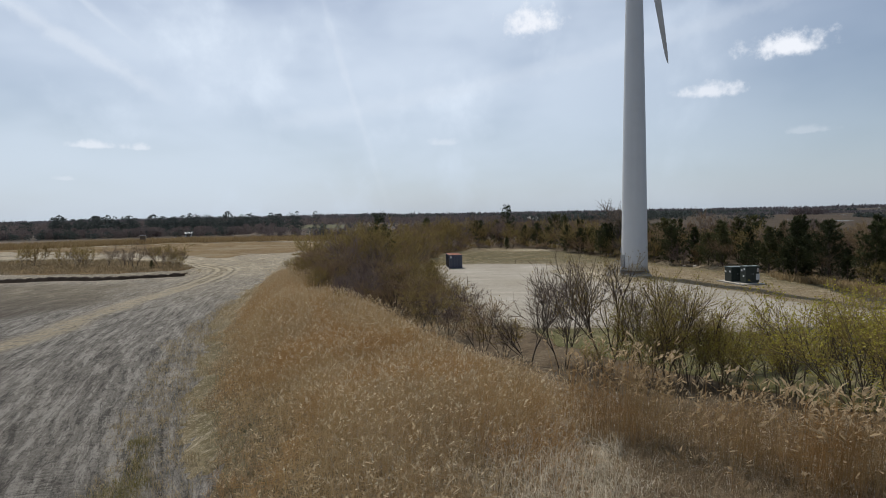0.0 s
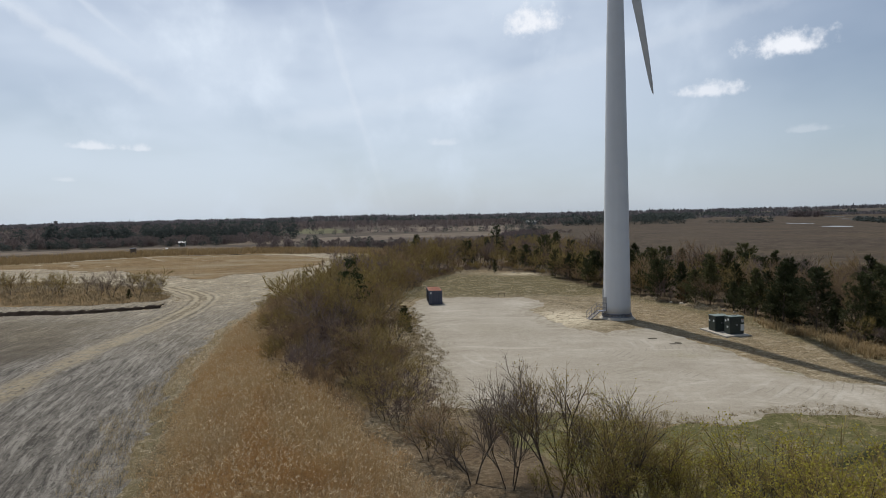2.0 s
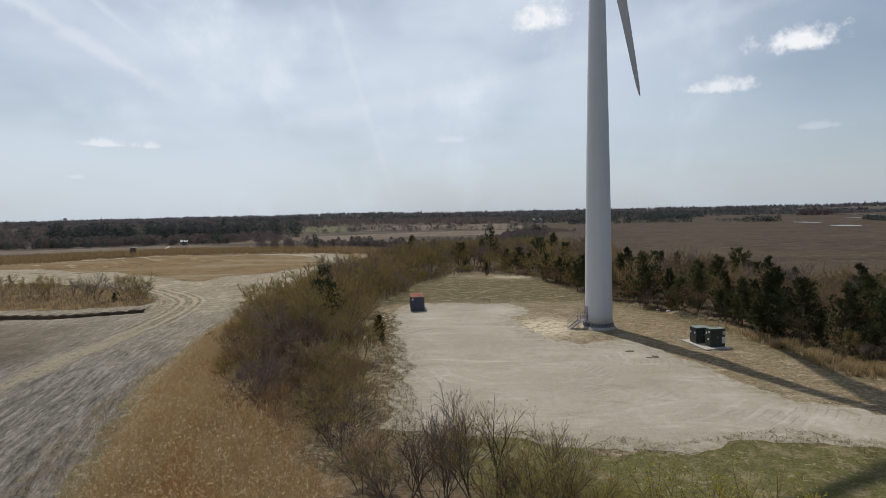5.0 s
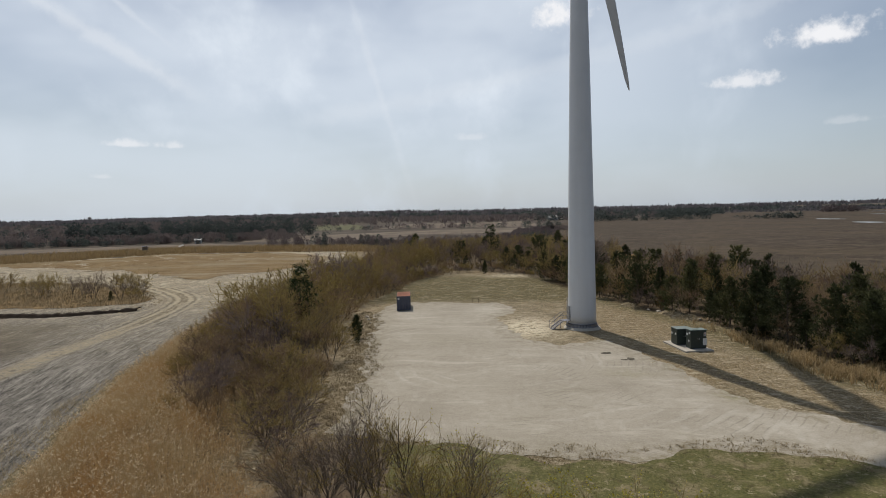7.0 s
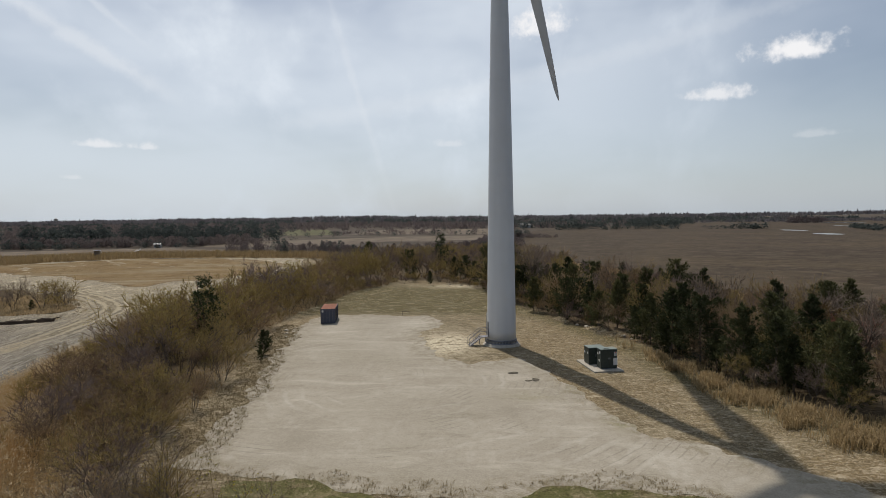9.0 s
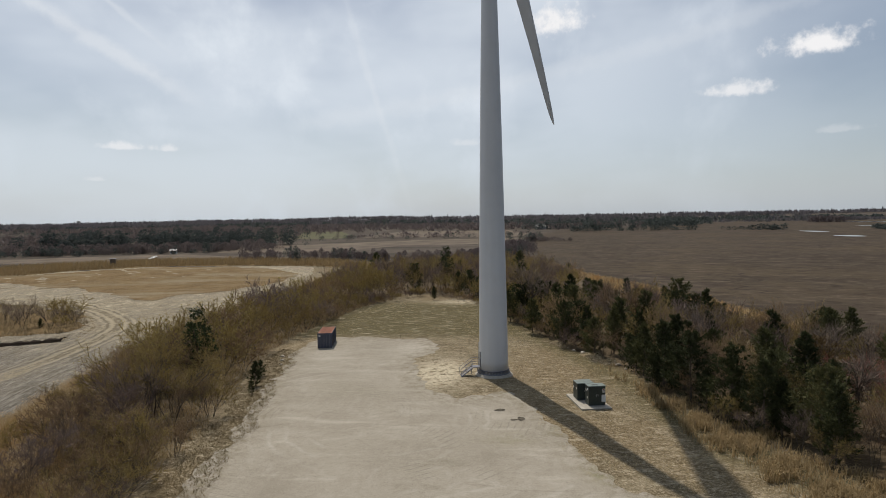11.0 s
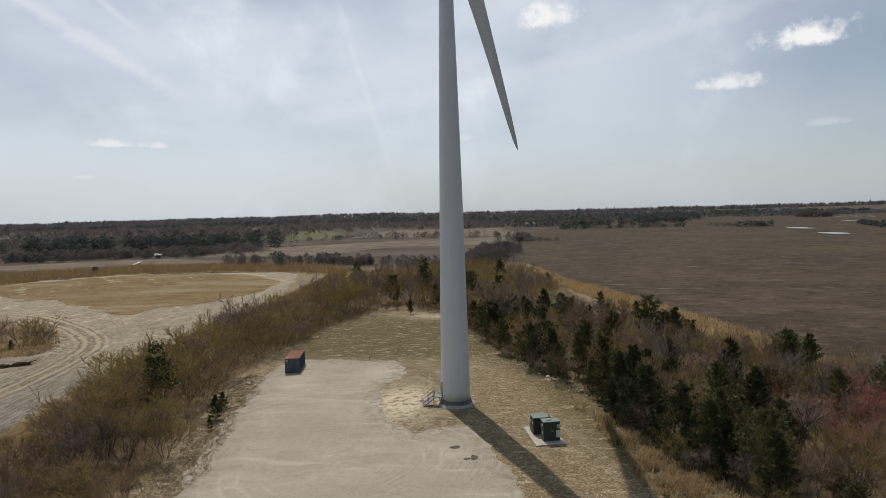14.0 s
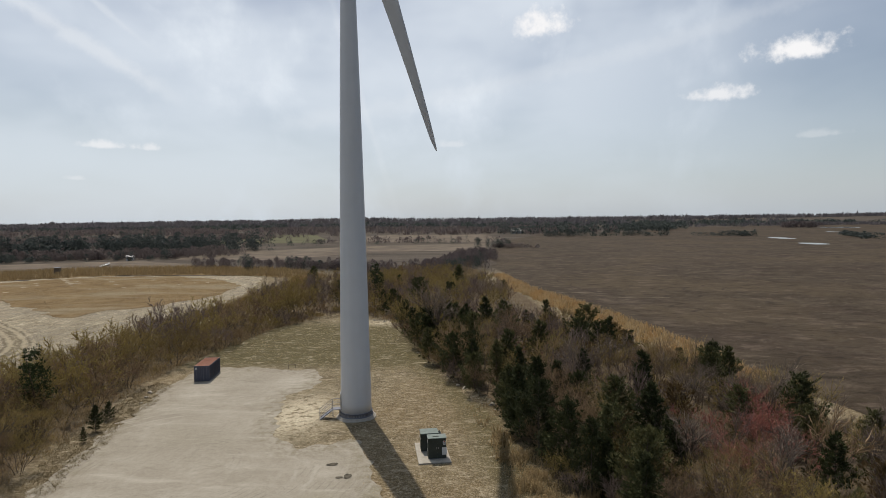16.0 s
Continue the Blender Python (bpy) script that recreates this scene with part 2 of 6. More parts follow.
    return c, t.bump(t.math("ADD", fine, t.math("MULTIPLY", grit, 0.4)), 0.55, 0.06)


def dirt_mat(t):
    """Grey dried dredge silt, graded and rutted by tracked machines along the road, with crusted cleat marks and paler dry skins."""
    p = t.position()
    run = t.mapping(p, (1, 1, 1), (0, 0, radians(-19)))
    parts = t.n.new("ShaderNodeSeparateXYZ")
    t.put(parts.inputs[0], p)
    road = t.n.new("ShaderNodeCombineXYZ")
    t.put(road.inputs[0], t.math("ADD", t.math("MULTIPLY", t.attribute("off"), 1.5), t.math("MULTIPLY", t.noise(p, 0.25, 4, 0.6), 0.9)))
    t.put(road.inputs[1], t.math("MULTIPLY", parts.outputs[1], 0.14))
    rut = t.noise(road.outputs[0], 1.0, 6, 0.68, 0.2)
    lanes = t.n.new("ShaderNodeCombineXYZ")
    t.put(lanes.inputs[0], t.math("ADD", t.math("MULTIPLY", t.attribute("off"), 3.6), t.math("MULTIPLY", t.noise(p, 0.5, 4, 0.6), 1.3)))
    t.put(lanes.inputs[1], t.math("MULTIPLY", parts.outputs[1], 0.65))
    fine_rut = t.noise(lanes.outputs[0], 1.0, 6, 0.75, 0.4)
    tread = t.noise(t.mapping(run, (0.8, 4.2, 1)), 1.0, 6, 0.75, 0.35)
    clod = t.noise(p, 4.5, 7, 0.8)
    mid, fine, big = t.noise(p, 0.22, 5, 0.6), t.noise(p, 2.4, 6, 0.72), t.noise(t.mapping(run, (1, 0.3, 1)), 0.09, 4, 0.6)
    c = t.ramp(mid, (0.3, (0.16, 0.145, 0.124)), (0.5, (0.20, 0.184, 0.158)), (0.7, (0.26, 0.24, 0.207)))
    patchy = t.noise(t.mapping(run, (1.2, 0.8, 1)), 1.1, 7, 0.78, 0.3)
    c = t.mix(t.step(rut, 0.50, 0.60, 0.0, 0.8), c, (0.36, 0.335, 0.29))
    c = t.mix(t.step(rut, 0.47, 0.37, 0.0, 0.85), c, (0.07, 0.066, 0.056))
    c = t.mix(t.step(fine_rut, 0.48, 0.38, 0.0, 0.75), c, (0.07, 0.063, 0.053))
    c = t.mix(t.step(fine_rut, 0.55, 0.66, 0.0, 0.6), c, (0.42, 0.39, 0.33))
    crust = t.math("MULTIPLY", t.step(tread, 0.51, 0.6, 0, 0.7), t.step(big, 0.52, 0.66))
    c = t.mix(crust, c, (0.06, 0.054, 0.047))
    c = t.mix(t.math("MULTIPLY", t.step(tread, 0.49, 0.40, 0, 0.6), t.step(big, 0.5, 0.66)), c, (0.37, 0.345, 0.295))
    c = t.mix(t.step(patchy, 0.56, 0.64, 0, 0.45), c, (0.40, 0.37, 0.315))
    c = t.mix(t.step(patchy, 0.44, 0.37, 0, 0.5), c, (0.07, 0.062, 0.052))
    c = t.mix(t.step(clod, 0.52, 0.63, 0, 0.4), c, (0.36, 0.337, 0.29))
    c = t.mix(t.step(clod, 0.47, 0.37, 0, 0.6), c, (0.05, 0.045, 0.039))
    c = t.mix(t.math("MULTIPLY", t.attribute("dark"), t.step(mid, 0.25, 0.6, 0.6, 1.0)), c, t.mix(t.step(rut, 0.42, 0.6), t.ramp(fine, (0.3, (0.062, 0.052, 0.039)), (0.7, (0.11, 0.094, 0.07))), (0.115, 0.1, 0.078)))
    c = t.mix(t.math("MULTIPLY", t.attribute("pale"), t.step(t.noise(p, 0.35, 7, 0.72, 0.4), 0.36, 0.56, 0.45, 0.95)), c, t.ramp(clod, (0.35, (0.165, 0.136, 0.09)), (0.6, (0.38, 0.328, 0.235))))
    furrow = t.noise(t.mapping(p, (2.2, 0.5, 1), (0, 0, radians(-24))), 1.0, 7, 0.8, 0.9)
    # brown-dark streaks: shadows of the furrows painted into the pale silt
    c = t.mix(t.math("MULTIPLY", t.attribute("pale"), t.step(furrow, 0.46, 0.39, 0, 0.6)), c, (0.105, 0.083, 0.054))
    c = t.mix(t.math("MULTIPLY", t.attribute("pale"), t.step(furrow, 0.54, 0.62, 0, 0.6)), c, (0.54, 0.475, 0.355))
    drift = t.noise(t.mapping(p, (1.3, 0.55, 1), (0, 0, radians(-30))), 0.3, 8, 0.78, 0.5)
    c = t.mix(t.math("MULTIPLY", t.attribute("pale"), t.step(drift, 0.53, 0.62, 0, 0.6)), c, t.ramp(clod, (0.35, (0.36, 0.305, 0.205)), (0.6, (0.66, 0.585, 0.44))))
    c = t.mix(t.math("MULTIPLY", t.attribute("pale"), t.step(drift, 0.46, 0.38, 0, 0.45)), c, t.ramp(clod, (0.35, (0.09, 0.072, 0.046)), (0.6, (0.2, 0.166, 0.112))))
    c = t.mix(t.math("MULTIPLY", t.attribute("track"), t.step(t.noise(p, 1.2, 5, 0.7, 0.5), 0.36, 0.54, 0.15, 0.85)), c, t.ramp(fine, (0.3, (0.25, 0.208, 0.135)), (0.7, (0.47, 0.40, 0.28))))
    lane = t.attribute("lane")
    wave = t.math("SINE", t.math("ADD", t.math("MULTIPLY", lane, 3.4), t.math("MULTIPLY", t.noise(p, 0.5, 4), 6.0)))
    worn = t.noise(t.mapping(run, (1, 0.4, 1)), 0.5, 5, 0.7, 0.6)
    there = t.math("MULTIPLY", t.math("MULTIPLY", t.step(lane, 5.0, 2.6), t.step(worn, 0.36, 0.5)), t.attribute("bend"))
    c = t.mix(t.math("MULTIPLY", there, t.step(wave, -0.2, -0.9, 0, 0.6)), c, (0.10, 0.082, 0.055))
    c = t.mix(t.math("MULTIPLY", there, t.step(wave, 0.2, 0.9, 0, 0.6)), c, (0.42, 0.36, 0.255))
    h = t.math("ADD", t.math("MULTIPLY", rut, 1.2), t.math("ADD", t.math("MULTIPLY", tread, -0.5), t.math("ADD", t.math("MULTIPLY", patchy, 1.0), t.math("MULTIPLY", clod, 0.6))))
    return c, t.bump(h, 1.0, 0.4)


def lawn_mat(t):
    p = t.position()
    mid, fine = t.noise(p, 0.5, 5, 0.65), t.noise(p, 5.0, 5, 0.7)
    c = t.ramp(fine, (0.3, (0.048, 0.048, 0.017)), (0.55, (0.092, 0.088, 0.03)), (0.75, (0.16, 0.132, 0.06)))
    c = t.mix(t.step(mid, 0.48, 0.64, 0, 0.85), c, t.ramp(fine, (0.3, (0.10, 0.083, 0.04)), (0.7, (0.22, 0.18, 0.105))))
    c = t.mix(t.step(t.noise(p, 1.6, 6, 0.75, 0.4), 0.56, 0.64, 0, 0.7), c, (0.25, 0.21, 0.135))
    c = t.mix(t.step(t.noise(p, 0.9, 5, 0.7), 0.44, 0.36, 0, 0.6), c, (0.05, 0.038, 0.018))
    return c, t.bump(t.math("ADD", mid, fine), 0.8, 0.12)


def marsh_mat(t):
    """Flat brown winter marsh hay in long streaks, with small pale pans and darker creeks."""
    p = t.position()
    s = t.mapping(p, (0.75, 1, 1), (0, 0, radians(8)))
    streak, mid, fine, big = t.noise(s, 0.05, 6, 0.65, 0.4), t.noise(p, 0.03, 5, 0.6), t.noise(t.mapping(p, (0.6, 1, 1), (0, 0, radians(8))), 0.5, 6, 0.75), t.noise(p, 0.006, 3)
    c = t.ramp(streak, (0.32, (0.046, 0.035, 0.022)), (0.5, (0.066, 0.052, 0.035)), (0.7, (0.088, 0.071, 0.05)))
    c = t.mix(t.step(big, 0.4, 0.62, 0, 0.6), c, (0.07, 0.055, 0.04))
    c = t.mix(t.step(mid, 0.5, 0.66, 0.0, 0.6), c, (0.05, 0.036, 0.026))
    c = t.mix(t.step(t.noise(s, 0.11, 5, 0.65, 0.5), 0.62, 0.8, 0, 0.1), c, (0.16, 0.138, 0.125))
    c = t.mix(t.step(t.noise(p, 0.4, 6, 0.72, 0.4), 0.55, 0.66, 0, 0.45), c, (0.12, 0.10, 0.0766))
    c = t.mix(t.step(t.noise(t.mapping(p, (0.5, 1, 1)), 0.16, 6, 0.7, 0.8), 0.55, 0.68, 0, 0.65), c, (0.036, 0.026, 0.0197))
    c = t.mix(t.step(t.noise(p, 0.012, 5, 0.65, 0.6), 0.47, 0.62, 0, 0.75), c, t.ramp(fine, (0.3, (0.064, 0.049, 0.03)), (0.7, (0.112, 0.087, 0.054))))
    sward = t.noise(t.mapping(p, (0.7, 1, 1), (0, 0, radians(14))), 0.22, 8, 0.72, 0.3)
    c = t.mix(t.step(sward, 0.53, 0.62, 0, 0.6), c, (0.135, 0.106, 0.082))
    c = t.mix(t.step(sward, 0.46, 0.37, 0, 0.75), c, (0.03, 0.023, 0.015))
    pan = t.noise(t.mapping(p, (0.45, 1.2, 1), (0, 0, radians(5))), 0.1, 7, 0.7, 0.9)
    c = t.mix(t.step(pan, 0.64, 0.70, 0, 0.75), c, (0.26, 0.225, 0.18))
    ditch = t.noise(t.mapping(p, (0.5, 1, 1), (0, 0, radians(-28))), 0.011, 3, 0.45, 0.5)
    c = t.mix(t.step(t.math("ABSOLUTE", t.math("SUBTRACT", ditch, 0.5)), 0.0018, 0.0006, 0, 0.7), c, (0.03, 0.024, 0.018))
    c = t.mix(t.step(fine, 0.3, 0.72, 0.2, 0.75), c, (0.45, 0.39, 0.37), "MULTIPLY")
    return c, t.bump(t.math("ADD", streak, t.math("MULTIPLY", fine, 0.5)), 0.8, 0.5)


def straw_field_mat(t):
    p = t.position()
    mid, fine, big = t.noise(p, 0.16, 5, 0.65), t.noise(p, 1.8, 5, 0.7), t.noise(t.mapping(p, (0.4, 1.3, 1)), 0.04, 4, 0.6, 0.5)
    c = t.ramp(mid, (0.3, (0.135, 0.09, 0.042)), (0.55, (0.195, 0.137, 0.068)), (0.72, (0.245, 0.182, 0.10)))
    c = t.mix(t.step(big, 0.5, 0.64, 0, 0.65), c, (0.27, 0.235, 0.165))
    return t.mix(t.step(fine, 0.3, 0.7, 0, 0.5), c, (0.5, 0.42, 0.3), "MULTIPLY"), t.bump(t.math("ADD", mid, fine), 0.9, 0.3)


def plain(c, var=0.25, scale=3.0, grime=None):
    def build(t):
        n = t.noise(t.position(), scale, 5, 0.65)
        hi, lo = tuple(min(1, x * (1 + var)) for x in c), tuple(x * (1 - var) for x in c)
        col = t.ramp(n, (0.3, lo), (0.7, hi))
        if grime:
            col = t.mix(t.step(t.noise(t.position(), scale * 0.3, 6, 0.7), 0.5, 0.72, 0, 0.7), col, grime)
        return col, t.bump(t.noise(t.position(), scale * 6, 3), 0.15, 0.02)
    return build


def leafy(*cols, patch=None):
    """Small pieces, each with its own shade."""
    def build(t):
        f = t.math("ADD", t.math("MULTIPLY", t.island(), 0.45), t.math("MULTIPLY", t.random(), 0.55))
        k = len(cols) - 1
        c = t.ramp(f, *[(0.08 + 0.84 * i / k, c) for i, c in enumerate(cols)])
        if patch:
            c = t.mix(t.step(t.noise(t.position(), 0.22, 4, 0.6), 0.42, 0.62, 0.0, 0.75), c, t.mix(1.0, c, patch, "MULTIPLY"))
            c = t.mix(t.step(t.noise(t.position(), 0.09, 3, 0.5), 0.5, 0.66, 0.0, 0.5), c, t.mix(t.island(), (0.22, 0.175, 0.105), (0.42, 0.35, 0.235)))
        return c
    return build


def leaf_material(name, *cols, through_light=0.35, patch=None):
    m = material(name, leafy(*cols, patch=patch), 0.8, spec=0.15)
    t = Tree(m.node_tree)
    b = t.n["Principled BSDF"]
    tr = t.n.new("ShaderNodeBsdfTranslucent")
    t.l.new(b.inputs["Base Color"].links[0].from_socket, tr.inputs[0])
    mx = t.n.new("ShaderNodeMixShader")
    mx.inputs[0].default_value = through_light
    t.l.new(b.outputs[0], mx.inputs[1])
    t.l.new(tr.outputs[0], mx.inputs[2])
    t.l.new(mx.outputs[0], t.n["Material Output"].inputs[0])
    return m


def tower_mat(t):
    """Pale grey tower paint, faintly streaked downwards, with darker bands at the section joints."""
    p = t.position()
    streak = t.noise(t.mapping(p, (0.9, 0.9, 0.03)), 1.0, 4, 0.5)
    mott = t.noise(p, 0.5, 4)
    c = t.ramp(streak, (0.3, (0.555, 0.565, 0.58)), (0.7, (0.60, 0.61, 0.625)))
    c = t.mix(t.step(mott, 0.4, 0.75, 0, 0.3), c, (0.5, 0.51, 0.52))
    return c, None, t.step(streak, 0.3, 0.7, 0.42, 0.55)


def corrugated(c, rust):
    def build(t):
        p = t.position()
        n = t.noise(p, 1.2, 6, 0.7)
        col = t.mix(t.step(n, 0.55, 0.7, 0, 0.8), c, rust)
        return t.mix(t.step(t.noise(t.mapping(p, (3, 3, 0.3)), 1.0, 5), 0.45, 0.7, 0, 0.4), col, tuple(x * 0.55 for x in c)), t.bump(n, 0.2, 0.01)
    return build


M = {
    "ground": material("dry_grass_ground", ground_mat, 0.95, spec=0.1),
    "gravel": material("shell_gravel", gravel_mat, 0.95, spec=0.1),
    "dirt": material("dried_silt", dirt_mat, 0.95, spec=0.1),
    "lawn": material("lawn_grass", lawn_mat, 0.9, spec=0.15),
    "marsh": material("marsh_hay", marsh_mat, 0.95, spec=0.1),
    "straw": material("straw_field", straw_field_mat, 0.95, spec=0.1),
    "damp": material("damp_gravel", plain((0.085, 0.075, 0.058), 0.45, 2.5), 0.9, spec=0.1),
    "bank": material("wet_dark_soil", plain((0.034, 0.026, 0.02), 0.4, 0.8), 0.95, spec=0.05),
    "water": material("still_water", plain((0.05, 0.06, 0.07), 0.1, 0.02), 0.06, spec=0.5),
    "field": material("winter_crop", plain((0.088, 0.086, 0.046), 0.2, 0.03, (0.12, 0.106, 0.065)), 0.95, spec=0.1),
    "stubble": material("stubble_field", plain((0.115, 0.092, 0.07), 0.35, 0.05, (0.18, 0.155, 0.12)), 0.95, spec=0.1),
    "tower": material("tower_paint", tower_mat, 0.5, spec=0.4),
    "blade": material("blade_gelcoat", plain((0.55, 0.56, 0.57), 0.06, 0.4), 0.4, spec=0.4),
    "steel": material("galvanised_steel", plain((0.30, 0.31, 0.33), 0.2, 4.0), 0.45, 0.7),
    "flange": material("flange_steel", plain((0.16, 0.17, 0.20), 0.25, 3.0), 0.6, 0.3),
    "concrete": material("concrete", plain((0.34, 0.315, 0.27), 0.15, 2.0, (0.25, 0.225, 0.18)), 0.9, spec=0.2),
    "cabinet": material("green_cabinet_paint", plain((0.030, 0.040, 0.034), 0.2, 2.0, (0.05, 0.055, 0.045)), 0.45, spec=0.4),
    # lid colour, paler than the cabinet body
    "cabinet_top": material("paler_cabinet_top", plain((0.115, 0.15, 0.135), 0.2, 2.0, (0.17, 0.19, 0.17)), 0.55, spec=0.4),
    "sign": material("warning_sign", plain((0.62, 0.62, 0.6), 0.08, 4.0), 0.5),
    "sign_dark": material("sign_marking", plain((0.10, 0.10, 0.11), 0.08, 4.0), 0.5),
    "red": material("red_plate", plain((0.45, 0.09, 0.06), 0.1, 4.0), 0.5),
    "box": material("container_paint", corrugated((0.075, 0.082, 0.115), (0.12, 0.09, 0.085)), 0.55, 0.0, 0.4),
    "box_roof": material("rusted_roof", corrugated((0.62, 0.31, 0.22), (0.55, 0.38, 0.29)), 0.8),
    "bark": material("grey_bark", plain((0.10, 0.083, 0.067), 0.35, 3.0), 0.9, spec=0.1),
    "pine_bark": material("pine_bark", plain((0.12, 0.085, 0.06), 0.35, 3.0), 0.9, spec=0.1),
    "twig": leaf_material("brown_twigs", (0.115, 0.078, 0.055), (0.185, 0.126, 0.08), (0.24, 0.166, 0.094), (0.33, 0.24, 0.145), through_light=0.2),
    "twig_olive": leaf_material("olive_brown_twigs", (0.145, 0.10, 0.046), (0.22, 0.162, 0.066), (0.31, 0.238, 0.095), through_light=0.22),
    "twig_mauve": leaf_material("mauve_grey_twigs", (0.105, 0.077, 0.066), (0.17, 0.127, 0.109), (0.25, 0.195, 0.168), through_light=0.18),
    "twig_grey": leaf_material("grey_brown_twigs", (0.11, 0.086, 0.068), (0.165, 0.128, 0.10), (0.235, 0.185, 0.148), through_light=0.12),
    "twig_red": leaf_material("red_budding_twigs", (0.25, 0.092, 0.072), (0.35, 0.145, 0.115), (0.39, 0.2, 0.165), through_light=0.2),
    "bud": leaf_material("yellow_olive_buds", (0.21, 0.155, 0.045), (0.275, 0.215, 0.06), (0.34, 0.28, 0.08), through_light=0.4),
    "bud_green": leaf_material("fresh_green_buds", (0.27, 0.235, 0.045), (0.34, 0.30, 0.055), (0.40, 0.36, 0.08), through_light=0.45),
    "cedar": leaf_material("cedar_foliage", (0.026, 0.032, 0.014), (0.056, 0.063, 0.026), (0.125, 0.118, 0.05), through_light=0.2),
    "cedar_brown": leaf_material("bronzed_cedar_foliage", (0.075, 0.05, 0.024), (0.125, 0.085, 0.04), (0.19, 0.135, 0.06), through_light=0.2),
    "pine": leaf_material("pine_needles", (0.020, 0.030, 0.012), (0.038, 0.052, 0.018), (0.065, 0.08, 0.03), through_light=0.15),
    "reed": leaf_material("dead_reed_straw", (0.23, 0.155, 0.072), (0.35, 0.245, 0.118), (0.50, 0.38, 0.215), through_light=0.35, patch=(0.95, 0.76, 0.56)),
    "bank_reed": leaf_material("weathered_reeds", (0.17, 0.121, 0.06), (0.245, 0.178, 0.09), (0.33, 0.248, 0.135), through_light=0.35),
    "plume": leaf_material("reed_plumes", (0.34, 0.25, 0.14), (0.46, 0.35, 0.21), (0.60, 0.50, 0.34), through_light=0.4),
    "tuft": leaf_material("dry_grass_blades", (0.20, 0.15, 0.075), (0.30, 0.235, 0.13), (0.40, 0.33, 0.20), through_light=0.3),
    "green_blade": leaf_material("green_grass_blades", (0.055, 0.056, 0.02), (0.092, 0.09, 0.032), (0.17, 0.14, 0.066), through_light=0.3),
    "dull": leaf_material("weathered_grass", (0.12, 0.092, 0.05), (0.17, 0.133, 0.075), (0.24, 0.19, 0.115), through_light=0.25),
    "thatch": leaf_material("matted_dead_grass", (0.14, 0.104, 0.064), (0.27, 0.205, 0.126), (0.50, 0.40, 0.275), through_light=0.3, patch=(0.95, 0.8, 0.64)),
    "olive_blade": leaf_material("olive_grass_blades", (0.12, 0.108, 0.04), (0.18, 0.155, 0.06), (0.27, 0.22, 0.11), through_light=0.3),
    "weed": leaf_material("bleached_stalks", (0.36, 0.31, 0.22), (0.48, 0.42, 0.32), (0.58, 0.53, 0.43), through_light=0.2),
    # mauve-grey of bare twigs, with some distance haze mixed into the colour
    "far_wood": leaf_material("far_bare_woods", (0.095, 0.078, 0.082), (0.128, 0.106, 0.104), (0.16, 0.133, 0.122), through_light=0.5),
    # horizon woods: bluish air haze painted into the twig colours
    "haze_wood": leaf_material("hazed_bare_woods", (0.088, 0.084, 0.096), (0.108, 0.102, 0.112), (0.13, 0.12, 0.126), through_light=0.5),
    # needles lightened and blued, so the colour carries the haze of distance
    "far_pine": leaf_material("hazed_far_pines", (0.05, 0.061, 0.06), (0.062, 0.074, 0.068), (0.076, 0.088, 0.074), through_light=0.45),
    "rock": material("pale_rubble", plain((0.34, 0.31, 0.26), 0.3, 2.5, (0.2, 0.18, 0.14)), 0.95, spec=0.1),
    "wood": material("weathered_wood", plain((0.16, 0.13, 0.10), 0.3, 3.0), 0.9, spec=0.1),
    "roof": material("far_roof", plain((0.3, 0.29, 0.28), 0.1, 0.5), 0.7),
    "white": material("far_white_wall", plain((0.5, 0.49, 0.47), 0.08, 0.5), 0.7),
}

# ---- terrain ----


def to_polygon(px, py, poly):
    """Signed distance to a closed polygon, positive inside."""
    px, py = np.asarray(px, float), np.asarray(py, float)
    best, inside = np.full(px.shape, 1e9), np.zeros(px.shape, bool)
    for (x0, y0), (x1, y1) in zip(poly, poly[1:] + poly[:1]):
        dx, dy = x1 - x0, y1 - y0
        s = np.clip(((px - x0) * dx + (py - y0) * dy) / (dx * dx + dy * dy), 0, 1)
        best = np.minimum(best, np.hypot(px - x0 - s * dx, py - y0 - s * dy))
        cross = (y0 > py) != (y1 > py)
        with np.errstate(divide="ignore", invalid="ignore"):
            inside ^= cross & (px < dx * (py - y0) / (dy if dy else 1e-9) + x0)
    return np.where(inside, best, -best)


def to_line(px, py, line):
    px, py = np.asarray(px, float), np.asarray(py, float)
    best = np.full(px.shape, 1e9)
    for (x0, y0), (x1, y1) in zip(line, line[1:]):
        dx, dy = x1 - x0, y1 - y0
        s = np.clip(((px - x0) * dx + (py - y0) * dy) / (dx * dx + dy * dy), 0, 1)
        best = np.minimum(best, np.hypot(px - x0 - s * dx, py - y0 - s * dy))
    return best


def wobble(x, y, scale, seed=0.0):
    """A cheap smooth random field, about -1 to 1."""
    x, y = np.asarray(x, float) / scale, np.asarray(y, float) / scale
    v = 0
    for k, (a, b, c) in enumerate(((1.0, 0.3, 0.0), (-0.6, 1.1, 1.7), (1.7, -1.3, 4.1), (-2.3, -1.9, 2.2), (3.1, 2.7, 5.3), (-4.7, 3.3, 0.9))):
        v = v + np.sin(a * x + b * y + c + seed * (k + 1.3)) * (1, 1, 0.7, 0.55, 0.4, 0.3)[k]
    return v / 2.4


def smooth(v, a, b):
    s = np.clip((np.asarray(v, float) - a) / (b - a), 0, 1)
    return s * s * (3 - 2 * s)


